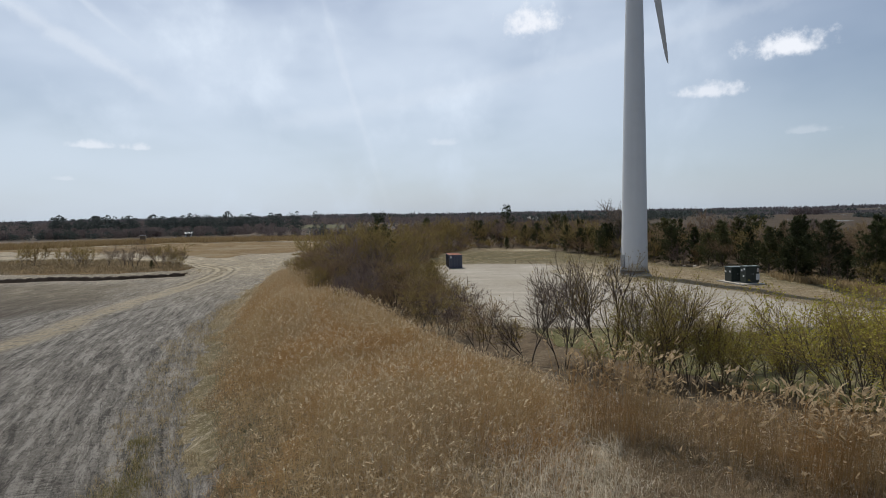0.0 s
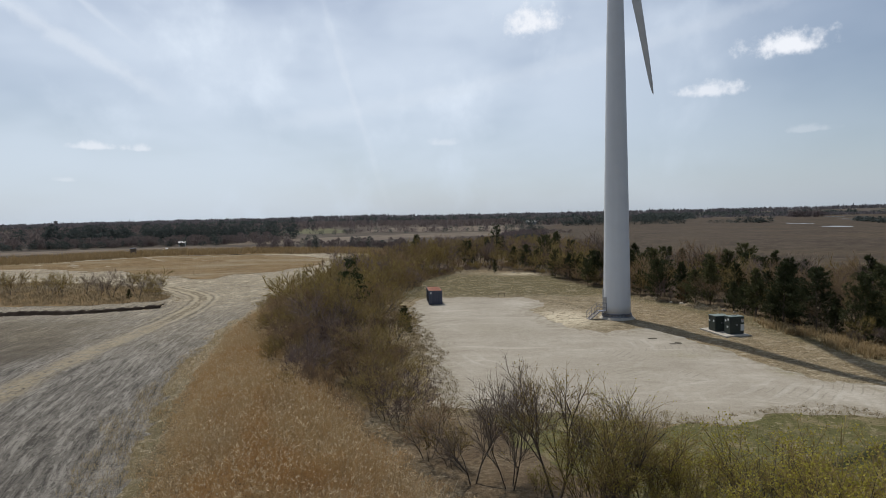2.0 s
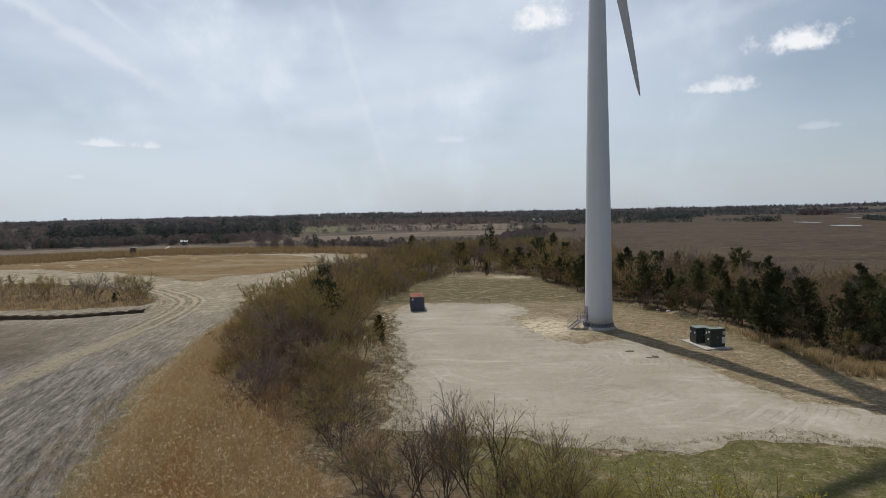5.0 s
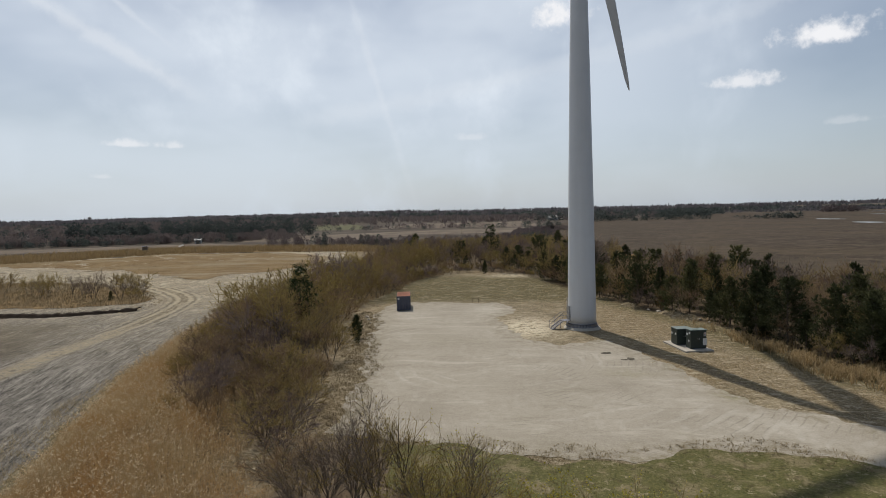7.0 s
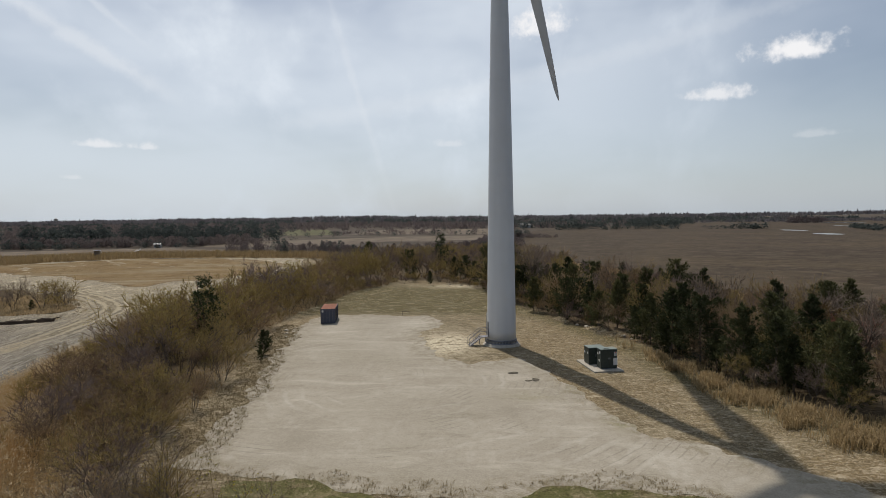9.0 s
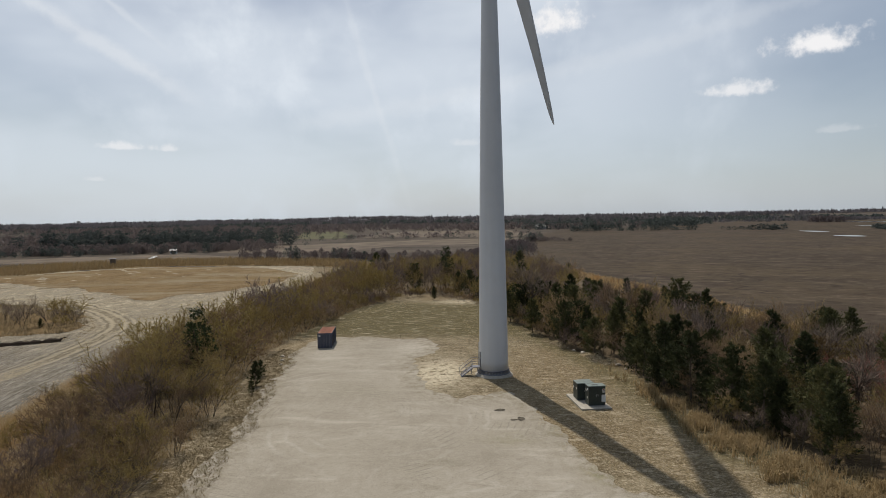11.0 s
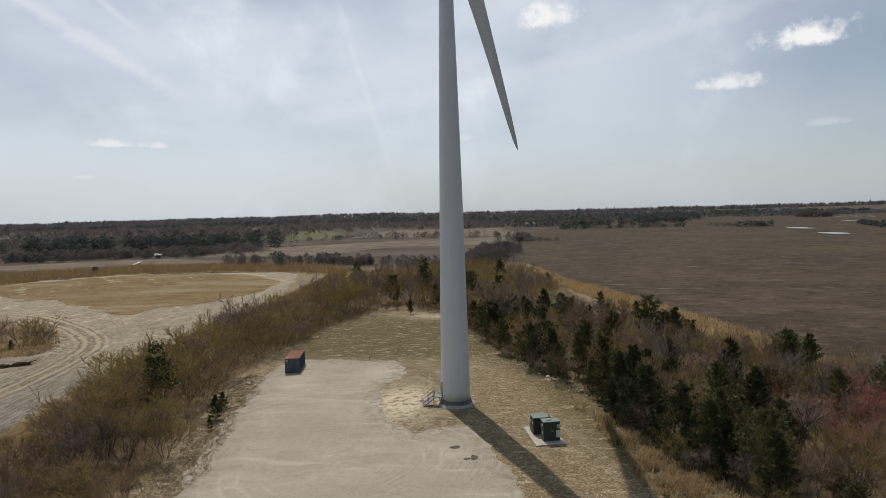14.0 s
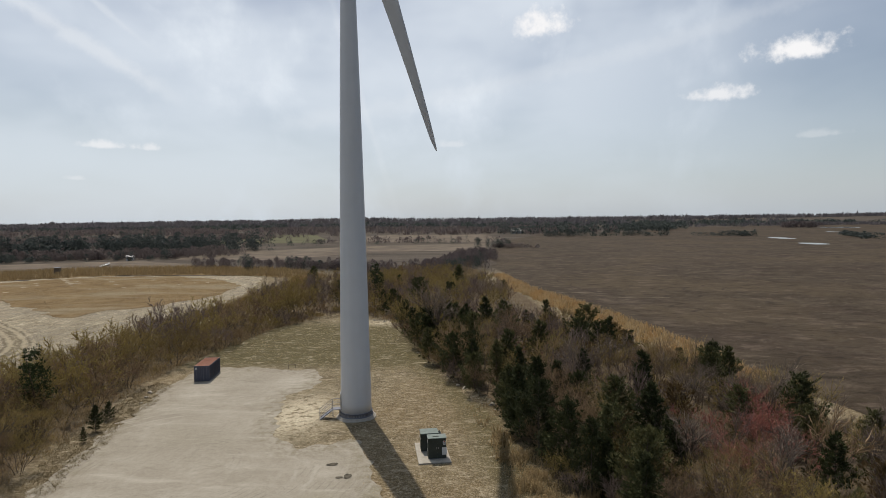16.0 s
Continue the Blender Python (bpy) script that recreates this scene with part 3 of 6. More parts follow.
PLATEAU = [(-1, -60), (-1, 0), (-4, 16), (-9.5, 28), (-13.5, 40), (-19, 56), (-26, 80), (-30, 105), (-30, 150), (-24, 190), (-8, 235), (20, 270), (45, 262),
           (56, 210), (62, 170), (72, 130), (82, 95), (90, 50), (96, 0), (96, -60)]
BERM = [(3, -60), (3, 0), (0.5, 18), (-5.5, 34), (-13, 54), (-20, 72), (-26, 95)]
PAD = [(4.9, 48), (4.3, 55), (3.6, 62), (2, 74), (-0.2, 84), (-1.2, 93), (-3.0, 101), (-2.2, 107), (-1.2, 113.5), (3, 114), (10, 112.6), (17.5, 111.6), (22, 105),
       (18.2, 96), (19.8, 87), (21.8, 81), (25.8, 77.2), (29, 78.4), (33, 81), (35.1, 73.5), (37.4, 65.5), (38.8, 59.5), (40.5, 55.2), (45, 51), (52, 43.5), (60, 34), (75, 15), (92, -8),
       (86, -14), (68, 8), (56, 27), (48, 37), (42.7, 41.8), (38, 44.4), (32, 44.6), (25.5, 42.6), (21, 42.4), (16, 44.2), (11.6, 45.2), (7.5, 46.6)]
LAWN = [(9, 45.4), (16, 44.3), (21, 42.6), (25.5, 42.8), (32, 44.7), (38, 44.5), (42.5, 41.8), (47.5, 37), (56, 27), (67, 7), (84, -15), (80, -30), (55, -12), (40, 6),
        (30, 16), (22, 26), (16, 33), (11, 39)]
ROAD_EDGE = [(-2, -60), (-2, -10), (-2.2, 10), (-5.4, 18), (-10.2, 27), (-15.2, 38), (-20.8, 51), (-27.8, 72), (-32.8, 98), (-35, 125), (-36.5, 155), (-36, 185), (-38, 215), (-46, 255), (-52, 288)]
BASIN = ROAD_EDGE + [(-66, 304), (-98, 312), (-145, 311), (-178, 292), (-192, 268), (-240, 225), (-300, 150), (-300, -60)]
FIELD = [(-230, 246), (-160, 229), (-131, 215), (-98, 198), (-80, 181), (-72, 178), (-71, 190), (-58, 203), (-50, 228), (-51, 256), (-64, 275), (-90, 297), (-105, 303), (-140, 303), (-170, 287), (-184, 266)]
ISLAND = [(-140, 113), (-82, 112.5), (-68, 115), (-60, 118.5), (-57.5, 125), (-61, 134), (-71, 147), (-85, 158), (-98, 166), (-122, 172), (-140, 166)]
SHOAL = [(-140, 121), (-84, 120.5), (-70, 121.5), (-62.5, 123.5), (-60.5, 127), (-63, 135), (-72, 147), (-85, 157), (-98, 164), (-122, 170), (-140, 164)]
TRACK = [(-36, 0), (-40, 30), (-43.3, 60), (-45.6, 75), (-47.2, 93), (-48.2, 110), (-51.5, 126), (-56, 138), (-66, 150), (-82, 164), (-98, 176), (-120, 184), (-160, 186), (-220, 180)]
MARSH = [(57, 400), (61, 300), (64, 245), (75, 205), (84, 172), (93, 140), (98, 110), (101, 60), (108, 0), (110, -60), (2600, -60), (3000, 900), (3000, 1500), (1400, 1560), (770, 1420), (500, 1350), (330, 1020), (157, 955), (92, 740), (78, 620), (58, 500)]

HEDGE = [(1.0, 44), (0.2, 60), (-2.6, 75), (-5.6, 90), (-7.0, 101), (-6.6, 115), (-4, 130), (-2, 145), (2, 158), (6, 170), (-8, 176), (-21, 165), (-25.5, 140), (-25.5, 112), (-22.5, 92), (-17.5, 75), (-11.5, 58), (-6.5, 44)]
BACKWOOD = [(6, 172), (14, 173), (24, 160), (31, 148), (36, 132), (46, 150), (57, 180), (54, 225), (42, 258), (20, 268), (-6, 235), (-22, 190), (-20, 172)]
BELT = [(28.5, 146), (34, 128), (39.5, 111), (45.2, 99.5), (49.5, 86), (51.5, 76), (53.5, 68), (57.5, 60), (61, 53), (68, 42), (78, 30), (96, 22), (97, 50), (93, 76), (87, 102), (78, 126), (66, 152), (52, 152)]
ALDERS = [(1, 50), (1.5, 40), (5, 31), (10, 25), (24, 17), (44, 8), (46, 13), (30, 24), (20, 31), (14, 37), (8, 45)]

def eased(line, times=3):
    """Rounds the corners of a line."""
    for _ in range(times):
        cut = [line[0]]
        for (x0, y0), (x1, y1) in zip(line, line[1:]):
            cut += [(0.75 * x0 + 0.25 * x1, 0.75 * y0 + 0.25 * y1), (0.25 * x0 + 0.75 * x1, 0.25 * y0 + 0.75 * y1)]
        line = cut + [line[-1]]
    return line


TRACK = eased(TRACK, 2)


def ground_z(x, y):
    x, y = np.asarray(x, float), np.asarray(y, float)
    d = to_polygon(x, y, PLATEAU)
    z = -2.2 + 2.2 * smooth(d, -4.5, 3.0)
    crest = 1.3 * smooth(105 - y, 0, 45)
    z = z + crest * (1 - smooth(to_line(x, y, BERM), 1.5, 8.5))
    far = np.hypot(x - 20, y - 60)
    near = 1 - smooth(far, 250, 500)
    pad = 1 - smooth(to_polygon(x, y, PAD), -4, 1)
    dry = 1 - smooth(to_polygon(x, y, MARSH), -8, 0)
    z = z + near * dry * (0.10 * wobble(x, y, 2.7) + 0.16 * wobble(x, y, 8.0, 2.0)) * (0.15 + 0.85 * pad)
    # low rolling land far off, away from the marsh
    rise = smooth(far, 900, 3600) * smooth(-to_polygon(x, y, MARSH), 0, 500)
    z = z + rise * (7 + 5 * wobble(x, y, 420, 1.0)) * smooth(y, -300, 900)
    z = z + 0.75 * smooth(to_polygon(x, y, ISLAND), -0.4, 0.5)
    return z


def gz(x, y):
    return float(ground_z(np.array([x]), np.array([y]))[0])


def graded(lo, a, b, hi, fine, grow=1.16):
    """Grid lines: fine from a to b, ever wider out to lo and hi."""
    v, s = [], fine
    p = b
    while p < hi:
        s *= grow
        p += s
        v.append(min(p, hi))
    u, s, p = [], fine, a
    while p > lo:
        s *= grow
        p -= s
        u.append(max(p, lo))
    return np.array(u[::-1] + list(np.arange(a, b + fine / 2, fine)) + v)


def sheet(name, xs, ys, mat, keep=None, lift=0.0, attrs=(), label="", category="ground"):
    """A draped grid; keep(x, y) > 0 cuts its outline through the cells."""
    gx, gy = np.meshgrid(xs, ys)
    nx, ny = len(xs), len(ys)
    X, Y = gx.ravel().copy(), gy.ravel().copy()
    i = np.arange(nx * ny).reshape(ny, nx)
    if keep is None:
        quads = np.stack([i[:-1, :-1], i[:-1, 1:], i[1:, 1:], i[1:, :-1]], -1).reshape(-1, 4)
        faces = quads.tolist()
    else:
        v = keep(X, Y).reshape(ny, nx)
        on = v > 0
        full = on[:-1, :-1] & on[:-1, 1:] & on[1:, 1:] & on[1:, :-1]
        some = (on[:-1, :-1] | on[:-1, 1:] | on[1:, 1:] | on[1:, :-1]) & ~full
        quads = np.stack([i[:-1, :-1], i[:-1, 1:], i[1:, 1:], i[1:, :-1]], -1)
        faces = quads[full].tolist()
        cut, ex, ey, vf = {}, [], [], v.ravel()
        for q in quads[some].tolist():
            poly = []
            for a, b in zip(q, q[1:] + q[:1]):
                if vf[a] > 0:
                    poly.append(a)
                if (vf[a] > 0) != (vf[b] > 0):
                    k = (min(a, b), max(a, b))
                    if k not in cut:
                        s = vf[k[0]] / (vf[k[0]] - vf[k[1]])
                        cut[k] = nx * ny + len(ex)
                        ex.append(X[k[0]] + s * (X[k[1]] - X[k[0]]))
                        ey.append(Y[k[0]] + s * (Y[k[1]] - Y[k[0]]))
                    poly.append(cut[k])
            if len(poly) > 2:
                faces.append(poly)
        X, Y = np.r_[X, ex], np.r_[Y, ey]
        used = np.unique(np.concatenate([np.array(f) for f in faces]))
        back = np.full(len(X), -1)
        back[used] = np.arange(len(used))
        X, Y = X[used], Y[used]
        faces = [back[f].tolist() for f in faces]
    Z = ground_z(X, Y) + (lift(X, Y) if callable(lift) else lift)
    me = bpy.data.meshes.new(name)
    me.from_pydata(np.stack([X, Y, Z], -1).tolist(), [], faces)
    me.materials.append(mat)
    me.polygons.foreach_set("use_smooth", [True] * len(me.polygons))
    for key, f in attrs:
        me.attributes.new(key, "FLOAT", "POINT").data.foreach_set("value", np.asarray(f(X, Y), np.float32))
    ob = new(name, me)
    return tagged(ob, label, category, kind="structure")


def olive(x, y):
    edge = 0.85 * (1 - smooth(to_line(x, y, [(30, 138), (37, 117), (44, 98), (47.5, 85), (50, 72), (55, 58), (64, 42)]) + 0.8 * wobble(x, y, 2.5, 3), 1.0, 4.6))
    verge = 0.8 * (1 - smooth(to_line(x, y, ROAD_EDGE), 0.5, 3.5)) * smooth(70 - y, 0, 20)
    edge = np.maximum(edge, verge)
    return np.maximum(edge, smooth(y, 110, 118) * smooth(to_polygon(x, y, PLATEAU), -2, 4) * smooth(165 - y, 0, 15))


def litter(x, y):
    """Where woods and hedge drop their leaves."""
    d = np.maximum(np.maximum(to_polygon(x, y, BELT), to_polygon(x, y, HEDGE)), to_polygon(x, y, BACKWOOD))
    d = np.maximum(d, to_polygon(x, y, ALDERS))
    east = smooth(x, 40, 50) * smooth(y, 100, 112)
    return smooth(d + 0.8 * wobble(x, y, 3, 5) + 12 * east, -0.8, 1.8)


def sandy(x, y):
    a = np.exp(-(((x - 22.5) / 4.2) ** 2 + ((y - 89) / 7.5) ** 2) * 1.1)
    b = np.exp(-(((x - 24) / 8) ** 2 + ((y - 158) / 4) ** 2))
    return np.clip(np.maximum(a * 1.4, b), 0, 1)


sheet("ground", graded(-4200, -60, 110, 4200, 1.25, 1.11), graded(-900, -30, 190, 4800, 1.25, 1.11), M["ground"], attrs=(("olive", olive), ("sand", sandy), ("litter", litter), ("heath", lambda x, y: smooth(np.hypot(x - 20, y - 60), 235, 290))),
      label="dry winter grassland ground with bare shelly patches")
sheet("gravel_pad", np.arange(-10, 96, 0.55), np.arange(-20, 118, 0.55), M["gravel"], lambda x, y: to_polygon(x, y, PAD) + 0.45 * wobble(x, y, 0.6, 8) + 0.6 * wobble(x, y, 1.6) + 0.6 * wobble(x, y, 4.5, 3),
      0.03, (("edge", lambda x, y: to_polygon(x, y, PAD)), ("weedy", lambda x, y: np.exp(-(((x - 39.3) / 1.6) ** 2 + ((y - 57) / 1.8) ** 2)) + 0.55 * np.exp(-(((x - 31.5) / 2.4) ** 2 + ((y - 64.4) / 1.6) ** 2)) + 0.5 * np.exp(-(((x - 36.3) / 1.0) ** 2 + ((y - 66.7) / 1.0) ** 2)))), "pale crushed-shell gravel pad round the turbine", "gravel yard")
sheet("lawn", np.arange(5, 90, 0.8), np.arange(-32, 48, 0.8), M["lawn"], lambda x, y: to_polygon(x, y, LAWN) + 0.8 * wobble(x, y, 1.5, 2) + 0.8 * wobble(x, y, 4, 1),
      0.035, label="patchy green spring grass beside the gravel", category="lawn")
def road_inside(x, y):
    return to_polygon(x, y, BASIN) + 0.9 * wobble(x, y, 2.0, 5) + 0.8 * wobble(x, y, 7, 4)


sheet("dirt_road", graded(-302, -90, -8, -6, 0.9, 1.1), graded(-60, 0, 200, 305, 0.9, 1.08), M["dirt"], road_inside, lambda x, y: 0.15 * smooth(road_inside(x, y), 0.2, 2.6) - 0.05,
      (("track", lambda x, y: 1 - smooth(to_line(x, y, TRACK) + 0.7 * wobble(x, y, 5, 7), 0.6, 2.6)),
       ("off", lambda x, y: to_line(x, y, eased(ROAD_EDGE, 2))),
       ("lane", lambda x, y: to_line(x, y, TRACK)), ("bend", lambda x, y: smooth(y, 88, 112) * smooth(-130 - x, 0, -30)),
       ("dark", lambda x, y: smooth(-46 - 0.12 * (y - 60) - x + 4 * wobble(x, y, 9, 2), 0, 9) * smooth(112 - y, 0, 12)),
       ("pale", lambda x, y: 0.35 * smooth(y, 62, 100) + 0.65 * smooth(y, 100, 138) + np.exp(-(((x + 95) / 22) ** 2 + ((y - 172) / 6) ** 2)))),
      "grey rutted dirt road and graded silt flat", "dirt road")
sheet("straw_field", np.arange(-235, -40, 1.4), np.arange(170, 308, 1.4), M["straw"], lambda x, y: to_polygon(x, y, FIELD) + 2.2 * wobble(x, y, 6, 1) + 1.5 * wobble(x, y, 2.5, 2), 0.17,
      label="tan dry grass covering the silt basin", category="dry grass field")
sheet("reed_island", np.arange(-142, -50, 0.8), np.arange(108, 178, 0.8), M["straw"], lambda x, y: to_polygon(x, y, SHOAL) + 1.3 * wobble(x, y, 3, 6), 0.17,
      label="raised island of dry reed and grass with a dark cut bank", category="dry grass field")
sheet("marsh", graded(30, 60, 160, 3050, 2.0, 1.05), graded(-62, 0, 320, 2650, 2.5, 1.05), M["marsh"], lambda x, y: to_polygon(x, y, MARSH) + 3 * wobble(x, y, 14, 3), 0.06,
      label="flat brown winter salt marsh reaching the horizon", category="marsh")
sheet("winter_field", np.arange(-430, -100, 8.0), np.arange(680, 1070, 8.0), M["field"], lambda x, y: to_polygon(x, y, [(-255, 700), (-140, 700), (-150, 800), (-233, 1050), (-400, 1040)]), 0.2,
      label="far green field between woods", category="field")
sheet("stubble_field", np.arange(-330, 90, 6.0), np.arange(380, 670, 6.0), M["stubble"], lambda x, y: to_polygon(x, y, [(-150, 432), (-92, 412), (-45, 500), (52, 520), (70, 650), (-60, 610), (-142, 545), (-200, 550), (-170, 430)]) + 4 * wobble(x, y, 30), 0.12,
      label="pale tan stubble field behind the reeds", category="field")
sheet("mown_strip", np.arange(-340, -110, 4.0), np.arange(320, 430, 4.0), M["stubble"], lambda x, y: to_polygon(x, y, [(-310, 332), (-156, 352), (-118, 372), (-190, 420), (-270, 392), (-335, 370)]) + 3 * wobble(x, y, 20), 0.12,
      label="narrow pale strip of open grassland", category="field")
POND = [((404, 716), 9, 30), ((364, 575), 9, 18), ((590, 905), 7, 40), ((760, 1200), 30, 60)]
for (px, py), a, b in POND:
    sheet("pond", np.arange(px - a - 4, px + a + 4, 1.5), np.arange(py - b - 4, py + b + 5, 3.0), M["water"],
          lambda x, y: 1 - np.hypot((x - px) / a, (y - py) / b) + 0.25 * wobble(x, y, 14, px), 0.12, label="small pale pond in the marsh", category="pond")
sheet("open_field", np.arange(-140, 100, 10.0), np.arange(670, 1010, 10.0), M["stubble"], lambda x, y: to_polygon(x, y, [(-125, 720), (62, 680), (84, 800), (60, 980), (-115, 1000)]) + 6 * wobble(x, y, 40), 0.15,
      label="far pale field behind a row of trees", category="field")
# cut bank along the south side of the island
bx = np.linspace(-139, -57.5, 120)
by = np.interp(bx, [-135, -82, -69, -60.5, -57], [112.4, 112.1, 114.0, 118.0, 121.0]) + 0.1 * np.sin(bx * 0.7) + 0.08 * np.sin(bx * 2.7)
bv, bf = [], []
for k, (x, y) in enumerate(zip(bx, by)):
    z = gz(x, y - 3)
    for dy, dz in ((-0.9, -0.1), (-0.4, 0.3), (-0.1, 0.62), (0.5, 0.78), (1.4, 0.5)):
        bv.append((x, y + dy, z + dz + 0.12 * math.sin(k * 1.9 + dy)))
    if k:
        o = 5 * k
        bf += [(o - 5 + j, o + j, o + j + 1, o - 4 + j) for j in range(4)]
me = bpy.data.meshes.new("cut_bank")
me.from_pydata(bv, [], bf)
me.materials.append(M["bank"])
tagged(new("cut_bank", me), "dark wet cut soil bank edging the reed island", "earth bank", kind="structure")


# ---- helpers for things ----
class Soup:
    """Loose polygons of one mesh."""
    def __init__(self):
        self.v, self.f = [], []

    def face(self, *pts):
        o = len(self.v)
        self.v.extend(tuple(p) for p in pts)
        self.f.append(tuple(range(o, o + len(pts))))

    def tube(self, a, b, ra, rb, sides=4):
        a, b = Vector(a), Vector(b)
        d = (b - a).normalized()
        u = d.orthogonal().normalized()
        w = d.cross(u)
        o = len(self.v)
        for p, r in ((a, ra), (b, rb)):
            for k in range(sides):
                t = 2 * math.pi * k / sides
                self.v.append(tuple(p + r * (math.cos(t) * u + math.sin(t) * w)))
        self.f += [(o + k, o + (k + 1) % sides, o + sides + (k + 1) % sides, o + sides + k) for k in range(sides)]

    def stem(self, pts, radii, sides=4):
        """One unbroken tapering tube through the points, closed at its end."""
        o = len(self.v)
        for i, (p, r) in enumerate(zip(pts, radii)):
            d = (pts[min(i + 1, len(pts) - 1)] - pts[max(i - 1, 0)]).normalized()
            u = d.cross(Vector((0.31, 0.9, 0.1))).normalized()
            w = d.cross(u)
            for k in range(sides):
                t = 2 * math.pi * k / sides
                self.v.append(tuple(p + r * (math.cos(t) * u + math.sin(t) * w)))
        for i in range(len(pts) - 1):
            q = o + i * sides
            self.f += [(q + k, q + (k + 1) % sides, q + sides + (k + 1) % sides, q + sides + k) for k in range(sides)]

    def mesh(self, name, mat, flat=True):
        me = bpy.data.meshes.new(name)
        me.from_pydata(self.v, [], self.f)
        me.materials.append(mat)
        return me


def thing(name, x, y, z, turn, label, category, group=""):
    ob = new(name)
    ob.matrix_basis = pose(x, y, z, 0, 0, turn)
    return tagged(ob, label, category, group)


def part(name, data, mat, parent, label="", at=None, bevel=0.0):
    """Links a bmesh, a Soup or a mesh as one part under a thing or a part."""
    if isinstance(data, bmesh.types.BMesh):
        if bevel:
            bmesh.ops.bevel(data, geom=data.edges[:], offset=bevel, segments=2, affect="EDGES", profile=0.7)
        me = bpy.data.meshes.new(name)
        data.to_mesh(me)
        data.free()
        me.materials.append(mat)
    elif isinstance(data, Soup):
        me = data.mesh(name, mat)
    else:
        me = data
    ob = new(name, me)
    ob.parent = parent
    if at is not None:
        ob.matrix_basis = at
    return tagged(ob, label)


def block(x0, y0, z0, x1, y1, z1, bm=None):
    bm = bm or bmesh.new()
    m = Matrix.LocRotScale(((x0 + x1) / 2, (y0 + y1) / 2, (z0 + z1) / 2), None, (x1 - x0, y1 - y0, z1 - z0))
    bmesh.ops.create_cube(bm, size=1, matrix=m)
    return bm


def lathe(profile, sides=48, bm=None):
    """A body of revolution from (radius, height) pairs."""
    bm = bm or bmesh.new()
    rings = [[bm.verts.new((r * math.cos(2 * math.pi * k / sides), r * math.sin(2 * math.pi * k / sides), z)) for k in range(sides)] for r, z in profile]
    for a, b in zip(rings, rings[1:]):
        for k in range(sides):
            f = bm.faces.new((a[k], a[(k + 1) % sides], b[(k + 1) % sides], b[k]))
            f.smooth = True
    bm.faces.new(rings[0][::-1])
    bm.faces.new(rings[-1])
    return bm


def rod(a, b, r, bm=None, sides=8):
    bm = bm or bmesh.new()
    a, b = Vector(a), Vector(b)
    m = Matrix.Translation((a + b) / 2) @ (b - a).to_track_quat("Z", "Y").to_matrix().to_4x4()
    bmesh.ops.create_cone(bm, cap_ends=True, segments=sides, radius1=r, radius2=r, depth=(b - a).length, matrix=m)
    return bm


# ---- wind turbine ----
TX, TY = 30.3, 88.5
HUB, BLADE = 78.0, 45.0


